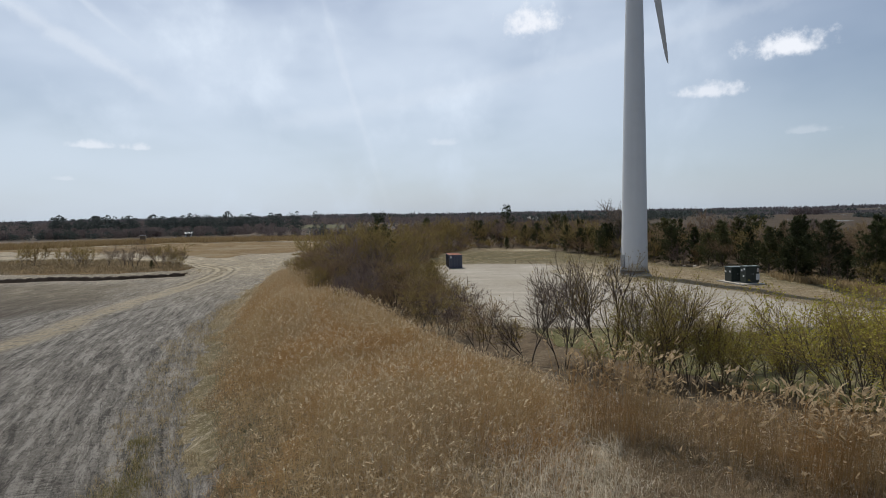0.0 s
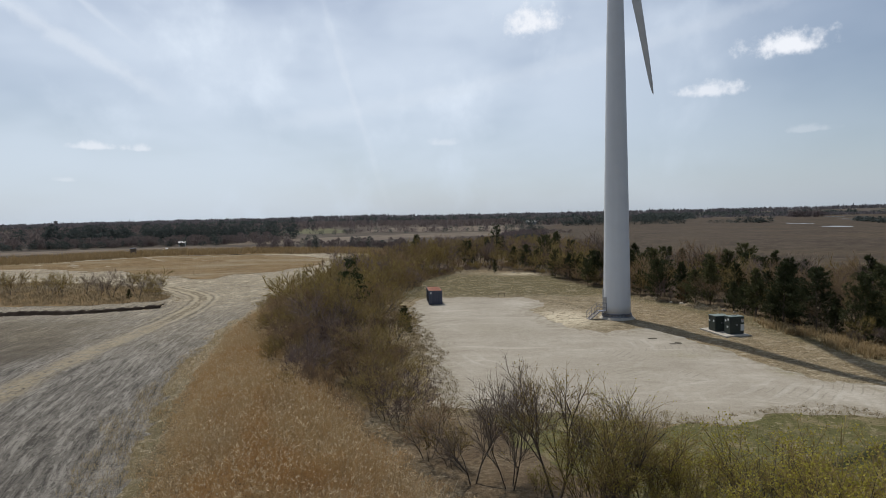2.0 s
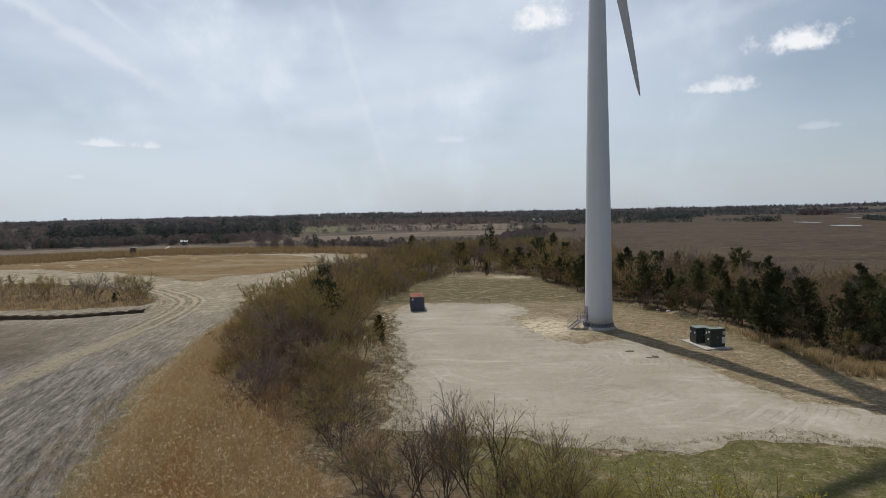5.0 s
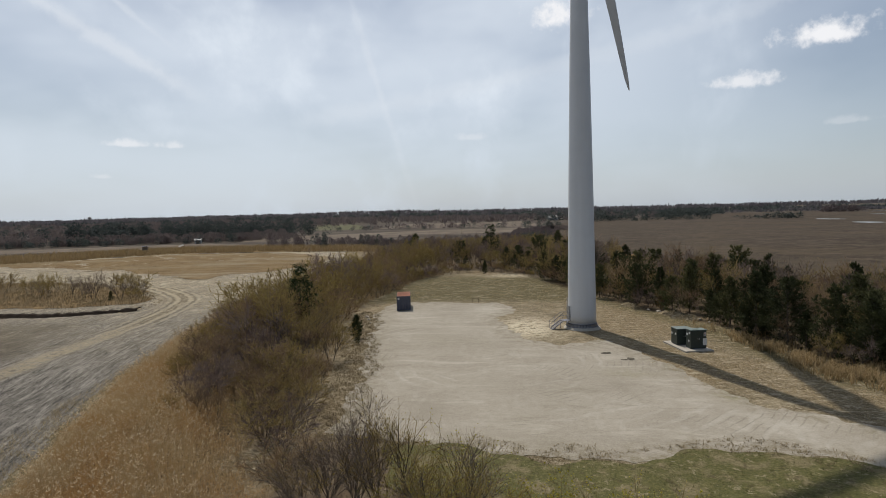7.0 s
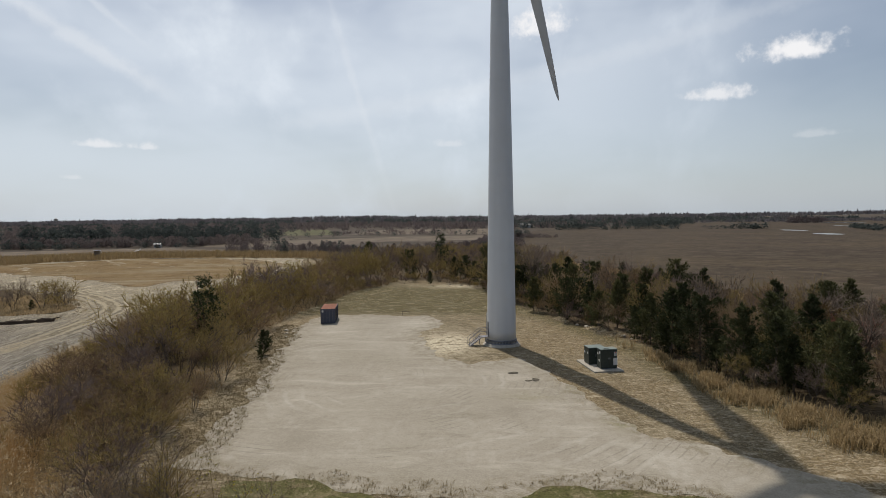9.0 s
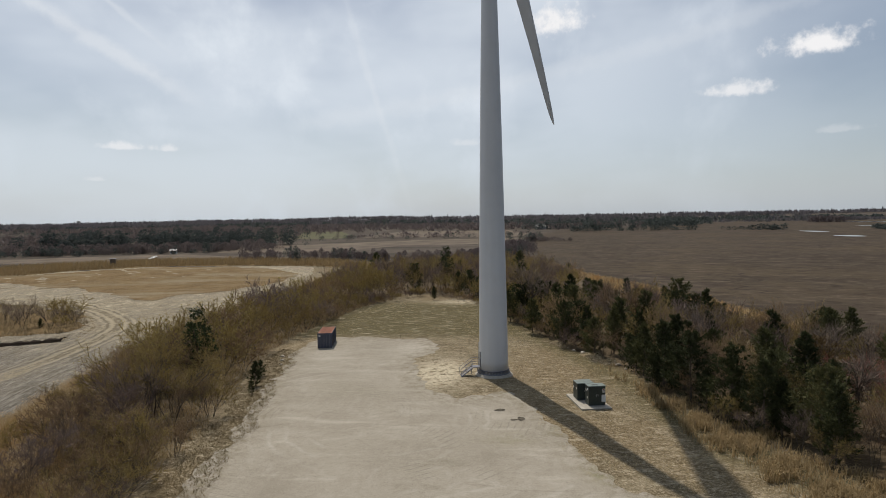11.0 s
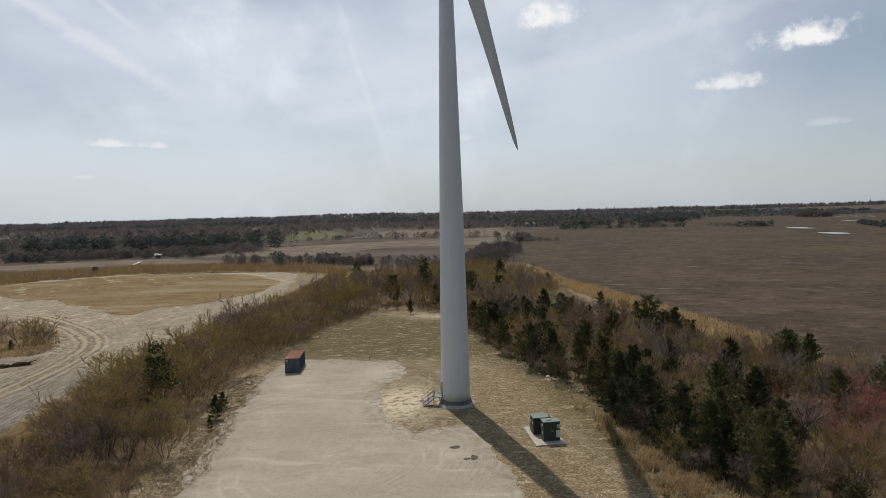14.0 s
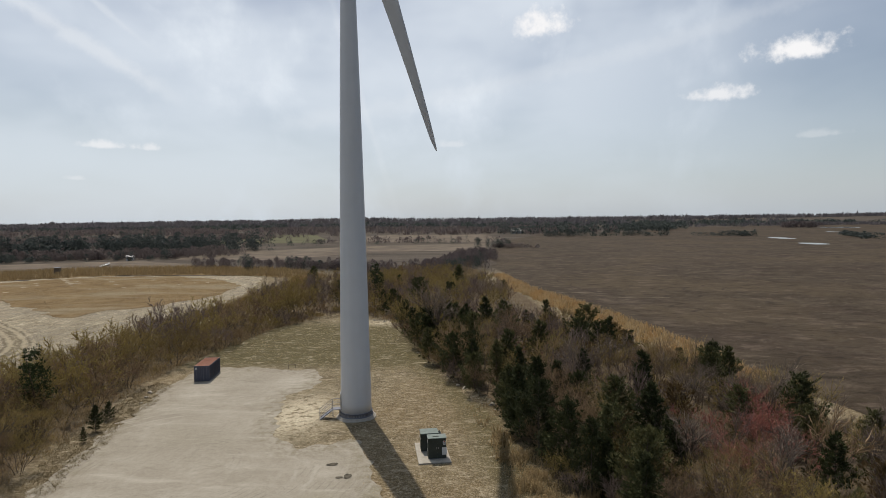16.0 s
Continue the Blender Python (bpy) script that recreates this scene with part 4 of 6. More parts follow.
def wind_turbine():
    top = thing("wind_turbine", TX, TY, 0, 0, "tall pale grey three-bladed wind turbine on a round concrete footing", "wind turbine")
    part("footing", lathe([(2.62, -0.6), (2.62, 0.04), (2.55, 0.1), (2.42, 0.14), (2.38, 0.28), (2.3, 0.32)], 56), M["concrete"], top, "round concrete footing")
    ring = part("base_flange", lathe([(2.26, 0.30), (2.26, 0.40), (2.06, 0.42), (2.06, 0.72), (2.12, 0.74), (2.12, 0.82), (2.0, 0.84)], 56), M["flange"], top, "dark bolted base flange")
    stud = block(-0.035, -0.05, 0.42, 0.035, 0.05, 0.72)
    first = part("bolt", stud, M["steel"], ring, at=pose(2.13, 0, 0))
    for k in range(1, 64):
        a = 360 * k / 64
        b = new("bolt", first.data)
        b.parent = ring
        b.matrix_basis = pose(2.13 * math.cos(radians(a)), 2.13 * math.sin(radians(a)), 0, 0, 0, a)
    prof = [(2.02, 0.82)]
    for z in np.linspace(2, 76, 38):
        prof.append((2.02 - 0.0118 * z - 0.000128 * z * z, float(z)))
    part("tower", lathe(prof, 72), M["tower"], top, "tapered pale grey steel tower")
    # door and stair on the west side
    door = block(-2.06, -0.42, 1.35, -1.86, 0.42, 3.3)
    side = pose(0, 0, 0, 0, 0, 14)
    d = part("door", door, M["steel"], top, "grey steel entry door", at=side, bevel=0.03)
    part("door_handle", rod((-2.09, 0.28, 2.25), (-2.09, 0.28, 2.45), 0.02), M["sign_dark"], d)
    stair = part("entry_stair", block(-3.1, -0.55, 1.18, -1.9, 0.55, 1.25), M["flange"], top, "galvanised steel entry stair", at=side)
    for k in range(6):
        part("tread", block(-3.38 - 0.26 * k, -0.5, 1.0 - 0.19 * k, -3.12 - 0.26 * k, 0.5, 1.04 - 0.19 * k), M["flange"], stair)
    for y in (-0.53, 0.53):
        bm = bmesh.new()
        for z in (0.55, 1.1):
            rod((-1.95, y, 1.25 + z), (-3.1, y, 1.25 + z), 0.028, bm)
            rod((-3.1, y, 1.25 + z), (-4.75, y, 0.05 + z), 0.028, bm)
        for x, z in ((-2.0, 1.25), (-3.1, 1.25), (-3.95, 0.62), (-4.75, 0.05)):
            rod((x, y, z), (x, y, z + 1.1), 0.028, bm)
        part("handrail", bm, M["flange"], stair)
        part("stringer", rod((-3.1, y, 1.18), (-4.75, y, 0.0), 0.06), M["flange"], stair)
    for x in (-2.2, -3.05):
        part("leg", rod((x, 0.5, -0.1), (x, 0.5, 1.2), 0.05), M["flange"], stair)
    # conduit and cable ladder beside the door
    bm = bmesh.new()
    for y in (0.62, 0.92):
        rod((-1.98, y, 0.9), (-1.9, y, 4.4), 0.03, bm)
    for k in range(9):
        rod((-1.97, 0.62, 1.1 + 0.38 * k), (-1.97, 0.92, 1.1 + 0.38 * k), 0.02, bm)
    part("cable_ladder", bm, M["steel"], top, at=side)
    # nacelle and rotor face the far side, towards the sun
    turn = 114.0
    nac = bmesh.new()
    block(-6.5, -1.7, -1.8, 3.0, 1.7, 2.0, nac)
    for v in nac.verts:
        if v.co.x < -5 and v.co.z < 0:
            v.co.z += 1.2
        if v.co.x < -5:
            v.co.y *= 0.8
    part("nacelle", nac, M["blade"], top, "white fibreglass nacelle", at=pose(0, 0, HUB, 0, 0, turn), bevel=0.45)
    hub_m = pose(0, 0, HUB, 0, 0, turn) @ pose(0, 0, 0, 0, -5, 0) @ pose(3.5, 0, 0)
    hub = part("hub", lathe([(1.55, -0.9), (1.65, -0.2), (1.6, 0.5), (1.25, 1.3), (0.7, 1.85), (0.15, 2.05)], 40), M["blade"], top, "rounded white hub", at=hub_m @ pose(0, 0, 0, 0, 90, 0))
    stations = [(1.2, 0.95, 1.9, 12), (3.0, 0.95, 1.9, 12), (6.0, 0.85, 2.6, 12), (9.0, 0.62, 3.4, 10), (13.0, 0.48, 3.2, 7), (19.0, 0.36, 2.6, 4.5), (26.0, 0.26, 2.0, 2.5),
                (33.0, 0.18, 1.5, 1.2), (39.0, 0.12, 1.1, 0.4), (43.0, 0.075, 0.72, 0.0), (44.5, 0.04, 0.36, 0.0), (45.0, 0.015, 0.1, 0.0)]
    bm = bmesh.new()
    rings = []
    for r, th, ch, tw in stations:
        ring_v = []
        for k in range(20):
            a = 2 * math.pi * k / 20
            round_part = max(0.0, min(1.0, (9 - r) / 6))
            c, s = math.cos(a), math.sin(a)
            y = ch * (c * 0.5 - 0.2 * (1 - round_part)) 
            x = th * s * (round_part + (1 - round_part) * (0.55 + 0.45 * c))
            q = Matrix.Rotation(radians(tw + 4), 3, "Z") @ Vector((x, y, 0))
            ring_v.append(bm.verts.new((q.x + 0.0011 * r * r, q.y, r)))
        rings.append(ring_v)
    for a, b in zip(rings, rings[1:]):
        for k in range(20):
            bm.faces.new((a[k], a[(k + 1) % 20], b[(k + 1) % 20], b[k])).smooth = True
    bm.faces.new(rings[0][::-1])
    bm.faces.new(rings[-1])
    one = part("blade", bm, M["blade"], top, "long slender tapered blade", at=hub_m @ pose(0, 0, 0, 40))
    for k in (1, 2):
        b = new("blade", one.data)
        b.parent = top
        b.matrix_basis = hub_m @ pose(0, 0, 0, 40 + 120 * k)
        tagged(b, "long slender tapered blade")
    return top


wind_turbine()


# ---- shipping container ----
def shipping_container():
    top = thing("shipping_container", 1.4, 107.6, 0.02, 8, "dark blue shipping container with a rusted orange roof on gravel", "shipping container")
    L, Wd, H = 6.06, 2.44, 2.55
    frame_bm = bmesh.new()
    for x in (-Wd / 2, Wd / 2 - 0.16):
        for y in (-L / 2, L / 2 - 0.16):
            block(x, y, 0.0, x + 0.16, y + 0.16, H, frame_bm)
    for z in (0.05, H - 0.14):
        for x in (-Wd / 2, Wd / 2 - 0.1):
            block(x, -L / 2 + 0.16, z, x + 0.1, L / 2 - 0.16, z + 0.13, frame_bm)
        for y in (-L / 2, L / 2 - 0.1):
            block(-Wd / 2 + 0.16, y, z, Wd / 2 - 0.16, y + 0.1, z + 0.13, frame_bm)
    part("steel_frame", frame_bm, M["box"], top)

    def corrugate(n, length, height, depth):
        bm = bmesh.new()
        rows = []
        for z in (0, height):
            row = []
            for k in range(n * 4 + 1):
                x = length * k / (n * 4)
                row.append(bm.verts.new((x, depth if k % 4 in (1, 2) else 0.0, z)))
            rows.append(row)
        for a, b, c, d in zip(rows[0], rows[0][1:], rows[1][1:], rows[1]):
            bm.faces.new((a, b, c, d))
        bmesh.ops.solidify(bm, geom=bm.faces[:], thickness=0.01)
        return bm
    side = L - 0.32
    part("side_wall", corrugate(20, side, H - 0.36, 0.045), M["box"], top, at=pose(Wd / 2 - 0.03, -side / 2, 0.18, 0, 0, 90))
    part("side_wall", corrugate(20, side, H - 0.36, 0.045), M["box"], top, at=pose(-Wd / 2 + 0.03, side / 2, 0.18, 0, 0, -90))
    part("end_wall", corrugate(8, Wd - 0.32, H - 0.36, 0.045), M["box"], top, at=pose(Wd / 2 - 0.16, L / 2 - 0.03, 0.18, 0, 0, 180))
    for s in (-1, 1):
        x0 = -1.06 if s < 0 else 0.01
        leaf = part("door", block(x0, -L / 2 + 0.01, 0.18, x0 + 1.05, -L / 2 + 0.06, H - 0.16), M["box"], top, bevel=0.008)
        for k in (0.25, 0.75):
            part("lock_rod", rod((x0 + 1.05 * k, -L / 2 - 0.02, 0.16), (x0 + 1.05 * k, -L / 2 - 0.02, H - 0.15), 0.022), M["flange"], leaf)
    part("notice_plate", block(-1.02, -L / 2 - 0.012, 1.95, -0.72, -L / 2 + 0.005, 2.3), M["sign"], top, "small pale notice plate")
    part("roof", corrugate(20, L - 0.1, Wd - 0.1, 0.03), M["box_roof"], top, "rusted orange-red corrugated roof",
         at=Matrix(((0, 0, 1, -Wd / 2 + 0.05), (1, 0, 0, -L / 2 + 0.05), (0, 1, 0, H - 0.01), (0, 0, 0, 1))))
    part("floor", block(-Wd / 2 + 0.1, -L / 2 + 0.1, 0.12, Wd / 2 - 0.1, L / 2 - 0.1, 0.17), M["flange"], top)
    for x in (-0.9, 0.9):
        part("skid", block(x - 0.12, -L / 2 + 0.3, -0.05, x + 0.12, L / 2 - 0.3, 0.12), M["flange"], top)


shipping_container()


# ---- transformer station ----
def transformer_station():
    turn = 10.0
    base = thing("concrete_slab", 41.2, 76.3, 0, turn, "pale concrete slab carrying the green electrical cabinets", "concrete slab")
    part("slab", block(-1.75, -2.9, -0.2, 1.75, 2.9, 0.16), M["concrete"], base, bevel=0.03)
    m = pose(41.2, 76.3, 0.16, 0, 0, turn)

    def cabinet(name, label, x, y, w, d, h, overhang):
        top = new(name)
        top.matrix_basis = m @ pose(x, y, 0)
        tagged(top, label, "electrical cabinet", "cabinets on the slab")
        part("body", block(-w / 2, -d / 2, 0.06, w / 2, d / 2, h), M["cabinet"], top, bevel=0.02)
        part("plinth", block(-w / 2 + 0.05, -d / 2 + 0.05, 0, w / 2 - 0.05, d / 2 - 0.05, 0.08), M["flange"], top)
        lid = part("lid", block(-w / 2 - overhang, -d / 2 - overhang, h, w / 2 + overhang, d / 2 + overhang, h + 0.09), M["cabinet_top"], top, "paler grey-green lid", bevel=0.025)
        for s in (-1, 1):
            x0 = -w / 2 + 0.03 if s < 0 else 0.01
            leaf = part("door", block(x0, -d / 2 - 0.025, 0.14, x0 + w / 2 - 0.04, -d / 2 - 0.002, h - 0.08), M["cabinet"], top, bevel=0.006)
            part("handle", block(x0 + (w / 2 - 0.16 if s < 0 else 0.06), -d / 2 - 0.05, h * 0.5, x0 + (w / 2 - 0.1 if s < 0 else 0.12), -d / 2 - 0.025, h * 0.5 + 0.22), M["steel"], leaf)
        return top, lid, w, d, h
    a, lid, w, d, h = cabinet("switchgear_cabinet", "dark green switchgear cabinet with white notices", 0.35, -1.35, 1.95, 1.15, 2.2, 0.05)
    part("hatch", block(-0.45, -0.2, h + 0.09, 0.2, 0.0, h + 0.13), M["cabinet"], lid)
    part("notice", block(0.52, -d / 2 - 0.032, 0.42, 1.02, -d / 2 - 0.026, 1.25), M["sign"], a, "white notice sheet")
    sg = part("warning_sign", block(0.62, -d / 2 - 0.032, 1.5, 0.92, -d / 2 - 0.026, 1.95), M["sign"], a, "white warning sign")
    for z in (1.56, 1.64, 1.72):
        part("line", block(0.66, -d / 2 - 0.036, z, 0.88, -d / 2 - 0.032, z + 0.035), M["sign_dark"], sg)
    part("mark", block(0.70, -d / 2 - 0.036, 1.8, 0.84, -d / 2 - 0.032, 1.91), M["red"], sg)
    for y, z in ((-0.45, 1.75), (0.1, 1.55), (-0.3, 0.8)):
        part("label_plate", block(-w / 2 - 0.03, y, z, -w / 2 - 0.022, y + 0.3, z + 0.25), M["sign"], a)
    b, lid2, w2, d2, h2 = cabinet("transformer_cabinet", "dark green transformer cabinet beside the switchgear", -0.25, 1.0, 1.95, 1.5, 1.95, 0.04)
    for y, z in ((-0.6, 1.25), (0.35, 1.2)):
        part("label_plate", block(-w2 / 2 - 0.03, y, z, -w2 / 2 - 0.022, y + 0.3, z + 0.25), M["sign"], b)
    rad = part("radiator", block(w2 / 2 + 0.02, -0.7, 0.35, w2 / 2 + 0.08, 0.7, 1.8), M["cabinet"], b, "finned cooling radiator")
    fin = block(w2 / 2 + 0.08, -0.012, 0.38, w2 / 2 + 0.38, 0.012, 1.77)
    f0 = part("fin", fin, M["cabinet"], rad, at=pose(0, -0.66, 0))
    for k in range(1, 12):
        f = new("fin", f0.data)
        f.parent = rad
        f.matrix_basis = pose(0, -0.66 + 0.12 * k, 0)


transformer_station()

# oil-dark damp patches on the gravel
for x, y, a, b in ((30.8, 73.0, 0.75, 0.42), (33.0, 70.2, 0.4, 0.8), (32.2, 69.9, 0.42, 0.3)):
    bm = bmesh.new()
    ring = [bm.verts.new((x + a * r * math.cos(t), y + b * r * math.sin(t), gz(x, y) + 0.07)) for t, r in ((2 * math.pi * k / 22, 0.85 + 0.14 * math.sin(k * 0.571 + x) + 0.09 * math.sin(k * 0.857 + y)) for k in range(22))]
    bm.faces.new(ring)
    me = bpy.data.meshes.new("damp_patch")
    bm.to_mesh(me)
    bm.free()
    me.materials.append(M["damp"])
    tagged(new("damp_patch", me), "dark damp stain on the gravel pad", "stain", kind="structure")


# ---- trees and shrubs ----
def twig(s, p, d, length, w):
    """One thin bare twig, a long narrow triangle."""
    side = d.cross(Vector((random.uniform(-1, 1), random.uniform(-1, 1), random.uniform(-1, 1)))).normalized() * w
    q = p + d * length
    s.face(p - side, p + side, q)
    return q


def bend(d, k, up=0.0):
    return (d + Vector((random.gauss(0, k), random.gauss(0, k), random.gauss(0, k) + up))).normalized()


def bare_tree(seed, height, stems, lean, spread, kids, width, buds, grade=1, first=0.34, hold=0.55):
    """A leafless plant that forks again and again: stems fan out from the base, each branch bears shorter ones, the last are fine twigs with buds.
    lean: how far the stems splay, spread: the angle of each fork, kids: branches on each branch, level by level, first: the stem's share of the height, hold: how little the branches shorten."""
    random.seed(seed)
    wood, fine, bud = Soup(), Soup(), Soup()
    if not grade:
        kids, width, buds = [max(3, round(k * 0.8)) for k in kids], width * 1.9, buds * 0.8
    last = len(kids)

    def grow(p, d, length, r, level):
        mid = p + d * length * 0.5
        d2 = bend(d, 0.14, 0.04)
        end = mid + d2 * length * 0.5
        if level < (3 if grade else 2):
            wood.stem([p, mid, end], [r, r * 0.85, r * 0.62], 4 if level == 0 else 3)
        elif level < last:
            side = d.cross(Vector((random.uniform(-1, 1), random.uniform(-1, 1), 0.2))).normalized() * width * 1.6
            fine.face(p - side, p + side, end + side * 0.5, end - side * 0.5)
        else:
            e = twig(fine, p, d, length, width)
            for _ in range(int(buds + random.random())):
                c = p.lerp(e, random.uniform(0.3, 1.05))
                v2 = Vector((random.gauss(0, 1), random.gauss(0, 1), random.gauss(0, 1))).normalized() * random.uniform(0.018, 0.04) * (1 if grade else 1.8)
                w2 = v2.orthogonal() * 0.7
                bud.face(c - v2, c + w2, c + v2, c - w2)
            return
        az = random.uniform(0, 6.28)
        u = d.orthogonal().normalized()
        v = d.cross(u)
        n = kids[level]
        for k in range(n):
            f = 1.0 if k == n - 1 else random.uniform(0.35, 1.0)
            az += 2.4 + random.gauss(0, 0.35)
            ang = spread * (0.62 + 0.24 * level) * random.uniform(0.6, 1.35) * (0.5 if k == n - 1 else 1.0)
            d3 = (d2 * math.cos(ang) + (u * math.cos(az) + v * math.sin(az)) * math.sin(ang) + Vector((0, 0, 0.10 - 0.03 * level))).normalized()
            q = p.lerp(mid, f * 2) if f < 0.5 else mid.lerp(end, f * 2 - 1)
            grow(q, d3, length * (random.uniform(hold, hold + 0.25) if level < 2 else random.uniform(hold - 0.12, hold + 0.14)), r * 0.62, level + 1)

    turn = random.uniform(0, 6.28)
    for st in range(stems):
        a = turn + 2 * math.pi * (st + random.random() * 0.5) / stems
        out = Vector((math.cos(a), math.sin(a), 0))
        d = (out * lean * random.uniform(0.5, 1.3) * (1 if stems > 1 else 0.15) + Vector((0, 0, 1))).normalized()
        grow(out * 0.05 * stems + Vector((0, 0, -0.2)), d, height * first * random.uniform(0.8, 1.1), height * (0.0036 + 0.003 * (stems < 3)) + 0.008, 0)
    k = height / max(q[2] for q in fine.v)
    for soup in (wood, fine, bud):
        soup.v = [(x * k, y * k, z * k) for x, y, z in soup.v]
    return wood, fine, bud


def spray(s, c, d, size, n=3):
    """A ragged flat sprig of foliage: a few pointed lobes."""
    u = d.cross(Vector((random.gauss(0, 1), random.gauss(0, 1), random.gauss(0, 1)))).normalized()
    for k in range(n):
        t = bend(d, 0.5)
        a = c + u * random.uniform(-0.3, 0.3) * size
        s.face(a - u * size * 0.17, a + t * size * 0.3 + u * size * 0.17, a + t * size * 1.15)


def cedar(seed, height, radius, sprigs, size, grade=1, blunt=1.6):
    random.seed(seed)
    if not grade:
        sprigs, size = int(sprigs * 0.45), size * 1.45
    wood, leaf = Soup(), Soup()
    pts, d, r = [Vector((0, 0, -0.15))], Vector((0, 0, 1)), 0.016 * height
    for k in range(6):
        pts.append(pts[-1] + d * height / 6.2)
        d = bend(d, 0.03, 0.1)
    wood.stem(pts, [r * 0.75 ** k for k in range(7)], 5)
    count = 74 if grade else 46
    for k in range(count):
        f = 0.03 + 0.95 * ((k + random.random()) / count) ** 0.85
        a = 2.4 * k + random.gauss(0, 0.4)
        full = radius * (min(1.0, 0.55 + f * 2.4) * (1 - f ** blunt) ** 0.8 + 0.06) * random.choice((0.6, 0.8, 0.9, 1.0, 1.1, 1.25))
        rise = random.uniform(0.15, 0.75) + 0.5 * f
        root = Vector((0, 0, height * f * 0.94))
        tip = root + Vector((math.cos(a), math.sin(a), rise)) * full
        wood.tube(root, root.lerp(tip, 0.8), 0.02, 0.006, 3)
        for j in range(max(4, int(sprigs / count * (0.4 + 0.9 * full / radius)))):
            g = random.uniform(0.25, 1.05)
            c = root.lerp(tip, g) + Vector((random.gauss(0, 1), random.gauss(0, 1), random.gauss(0, 0.7))) * 0.11 * full * (1.3 - g * 0.6)
            dd = (Vector((math.cos(a), math.sin(a), rise + 0.5)) + Vector((random.gauss(0, 0.5), random.gauss(0, 0.5), random.gauss(0, 0.4)))).normalized()
            spray(leaf, c, dd, size * random.uniform(0.6, 1.4), 3)
    return wood, leaf, None


def pine(seed, height, sprigs, grade=1):
    random.seed(seed)
    wood, leaf = Soup(), Soup()
    pts, d = [Vector((0, 0, -0.15))], Vector((0.03, 0.02, 1))
    for k in range(7):
        pts.append(pts[-1] + d * height / 7)
        d = bend(d, 0.05, 0.08)
    wood.stem(pts, [0.13 * 0.78 ** k for k in range(8)], 6)
    for k in range(58):
        f = random.uniform(0.2, 1.0) ** 0.9
        a = random.uniform(0, 6.28)
        ln = (1.1 - f) * height * 0.3 * random.uniform(0.6, 1.2) + 0.35
        b = Vector((0, 0, height * f * 0.96))
        e = b + Vector((math.cos(a) * ln, math.sin(a) * ln, ln * random.uniform(0.1, 0.5)))
        twig(leaf, b, (e - b).normalized(), ln, 0.03)
        for j in range(sprigs):
            c = b.lerp(e, random.uniform(0.4, 1.05)) + Vector((random.gauss(0, 0.16), random.gauss(0, 0.16), random.gauss(0.05, 0.14)))
            v = Vector((random.gauss(0, 1), random.gauss(0, 1), random.gauss(0.6, 0.8))).normalized()
            spray(leaf, c, v, random.uniform(0.2, 0.38), 3)
    return wood, leaf, None


KINDS = {}


def kind(name, title, category, label, group, wood, crown, bud=None, made=None):
    """Registers a plant in two grades: made(1) for near ones, made(0) for those far from the path."""
    for grade, end in ((1, ""), (0, "_far")):
        KINDS[name + end] = dict(title=title, category=category, label=label, group=group, mats=(wood, crown, bud), made=lambda g=grade: made(g), first=None)


def plant(name, x, y, scale=1.0, turn=None, wide=None):
    k = KINDS[name]
    turn = random.uniform(0, 360) if turn is None else turn
    wide = wide or scale * random.uniform(0.9, 1.12)
    m = pose(x, y, gz(x, y) - 0.03, 0, 0, turn) @ Matrix.Diagonal((wide, wide, scale, 1))
    if k["first"]:
        ob = copy_thing(k["first"], m @ Matrix.Diagonal((*[1 / s for s in k["first"].scale], 1)))
        return ob
    state = random.getstate()
    soups = k["made"]()
    random.setstate(state)
    ob = new(k["title"])
    tagged(ob, k["label"], k["category"], k["group"])
    for nm, s, mat in zip(("trunk", "crown", "bud_haze"), soups, k["mats"]):
        if s and s.f:
            p = part(nm, s, M[mat], ob)
            if nm != "trunk":
                tagged(p, kind="stuff")
    ob.matrix_basis = m
    k["first"] = ob
    return ob


for n in range(4):
    kind(f"bush{n}", "bare_shrub", "shrub", "leafless brown multi-stemmed shrub with swelling buds", "shrubs of the hedgerow", "bark", ("twig", "twig_mauve", "twig", "twig_olive")[n], "bud",
         lambda g, n=n: bare_tree(40 + n, 5.6 + 0.4 * n, 4 + n % 2, 0.55, 0.68, (4, 4, 5, 4), 0.014, (0.2, 0.05, 0.35, 0.6)[n], grade=g))
for n in range(2):
    kind(f"budding{n}", "budding_shrub", "shrub", "slender shrub hazed with yellow-green spring buds", "shrubs of the hedgerow", "bark", "twig_olive", "bud",
         lambda g, n=n: bare_tree(60 + n, 5.8 + 0.4 * n, 4, 0.48, 0.66, (4, 4, 5, 4), 0.012, 1.2, grade=g))
for n in range(3):
    kind(f"alder{n}", "bare_alder", "shrub", "bare grey-stemmed alder with upright fine twigs", "alders below the gravel pad", "bark", "twig_grey" if n < 2 else "twig_olive", "bud",
         lambda g, n=n: bare_tree(80 + n, 7.0, (2, 3, 2)[n], 0.32, 0.56, (5, 5, 6, 6), 0.0068, (0.04, 0.08, 0.5)[n], grade=g, first=0.3, hold=0.58))
kind("willow", "budding_willow", "shrub", "low willow shrub in fresh yellow-green leaf bud", "willows beside the lawn", "bark", "twig_olive", "bud_green",
     lambda g: bare_tree(95, 5.6, 6, 0.55, 0.55, (4, 4, 4, 4), 0.006, 1.7, grade=g))
kind("green_alder", "budding_alder", "shrub", "tall shrub with bright yellow-green opening buds", "alders below the gravel pad", "bark", "twig_olive", "bud_green",
     lambda g: bare_tree(96, 7.4, 3, 0.42, 0.56, (5, 5, 5, 5), 0.0062, 1.0, grade=g, first=0.3, hold=0.58))
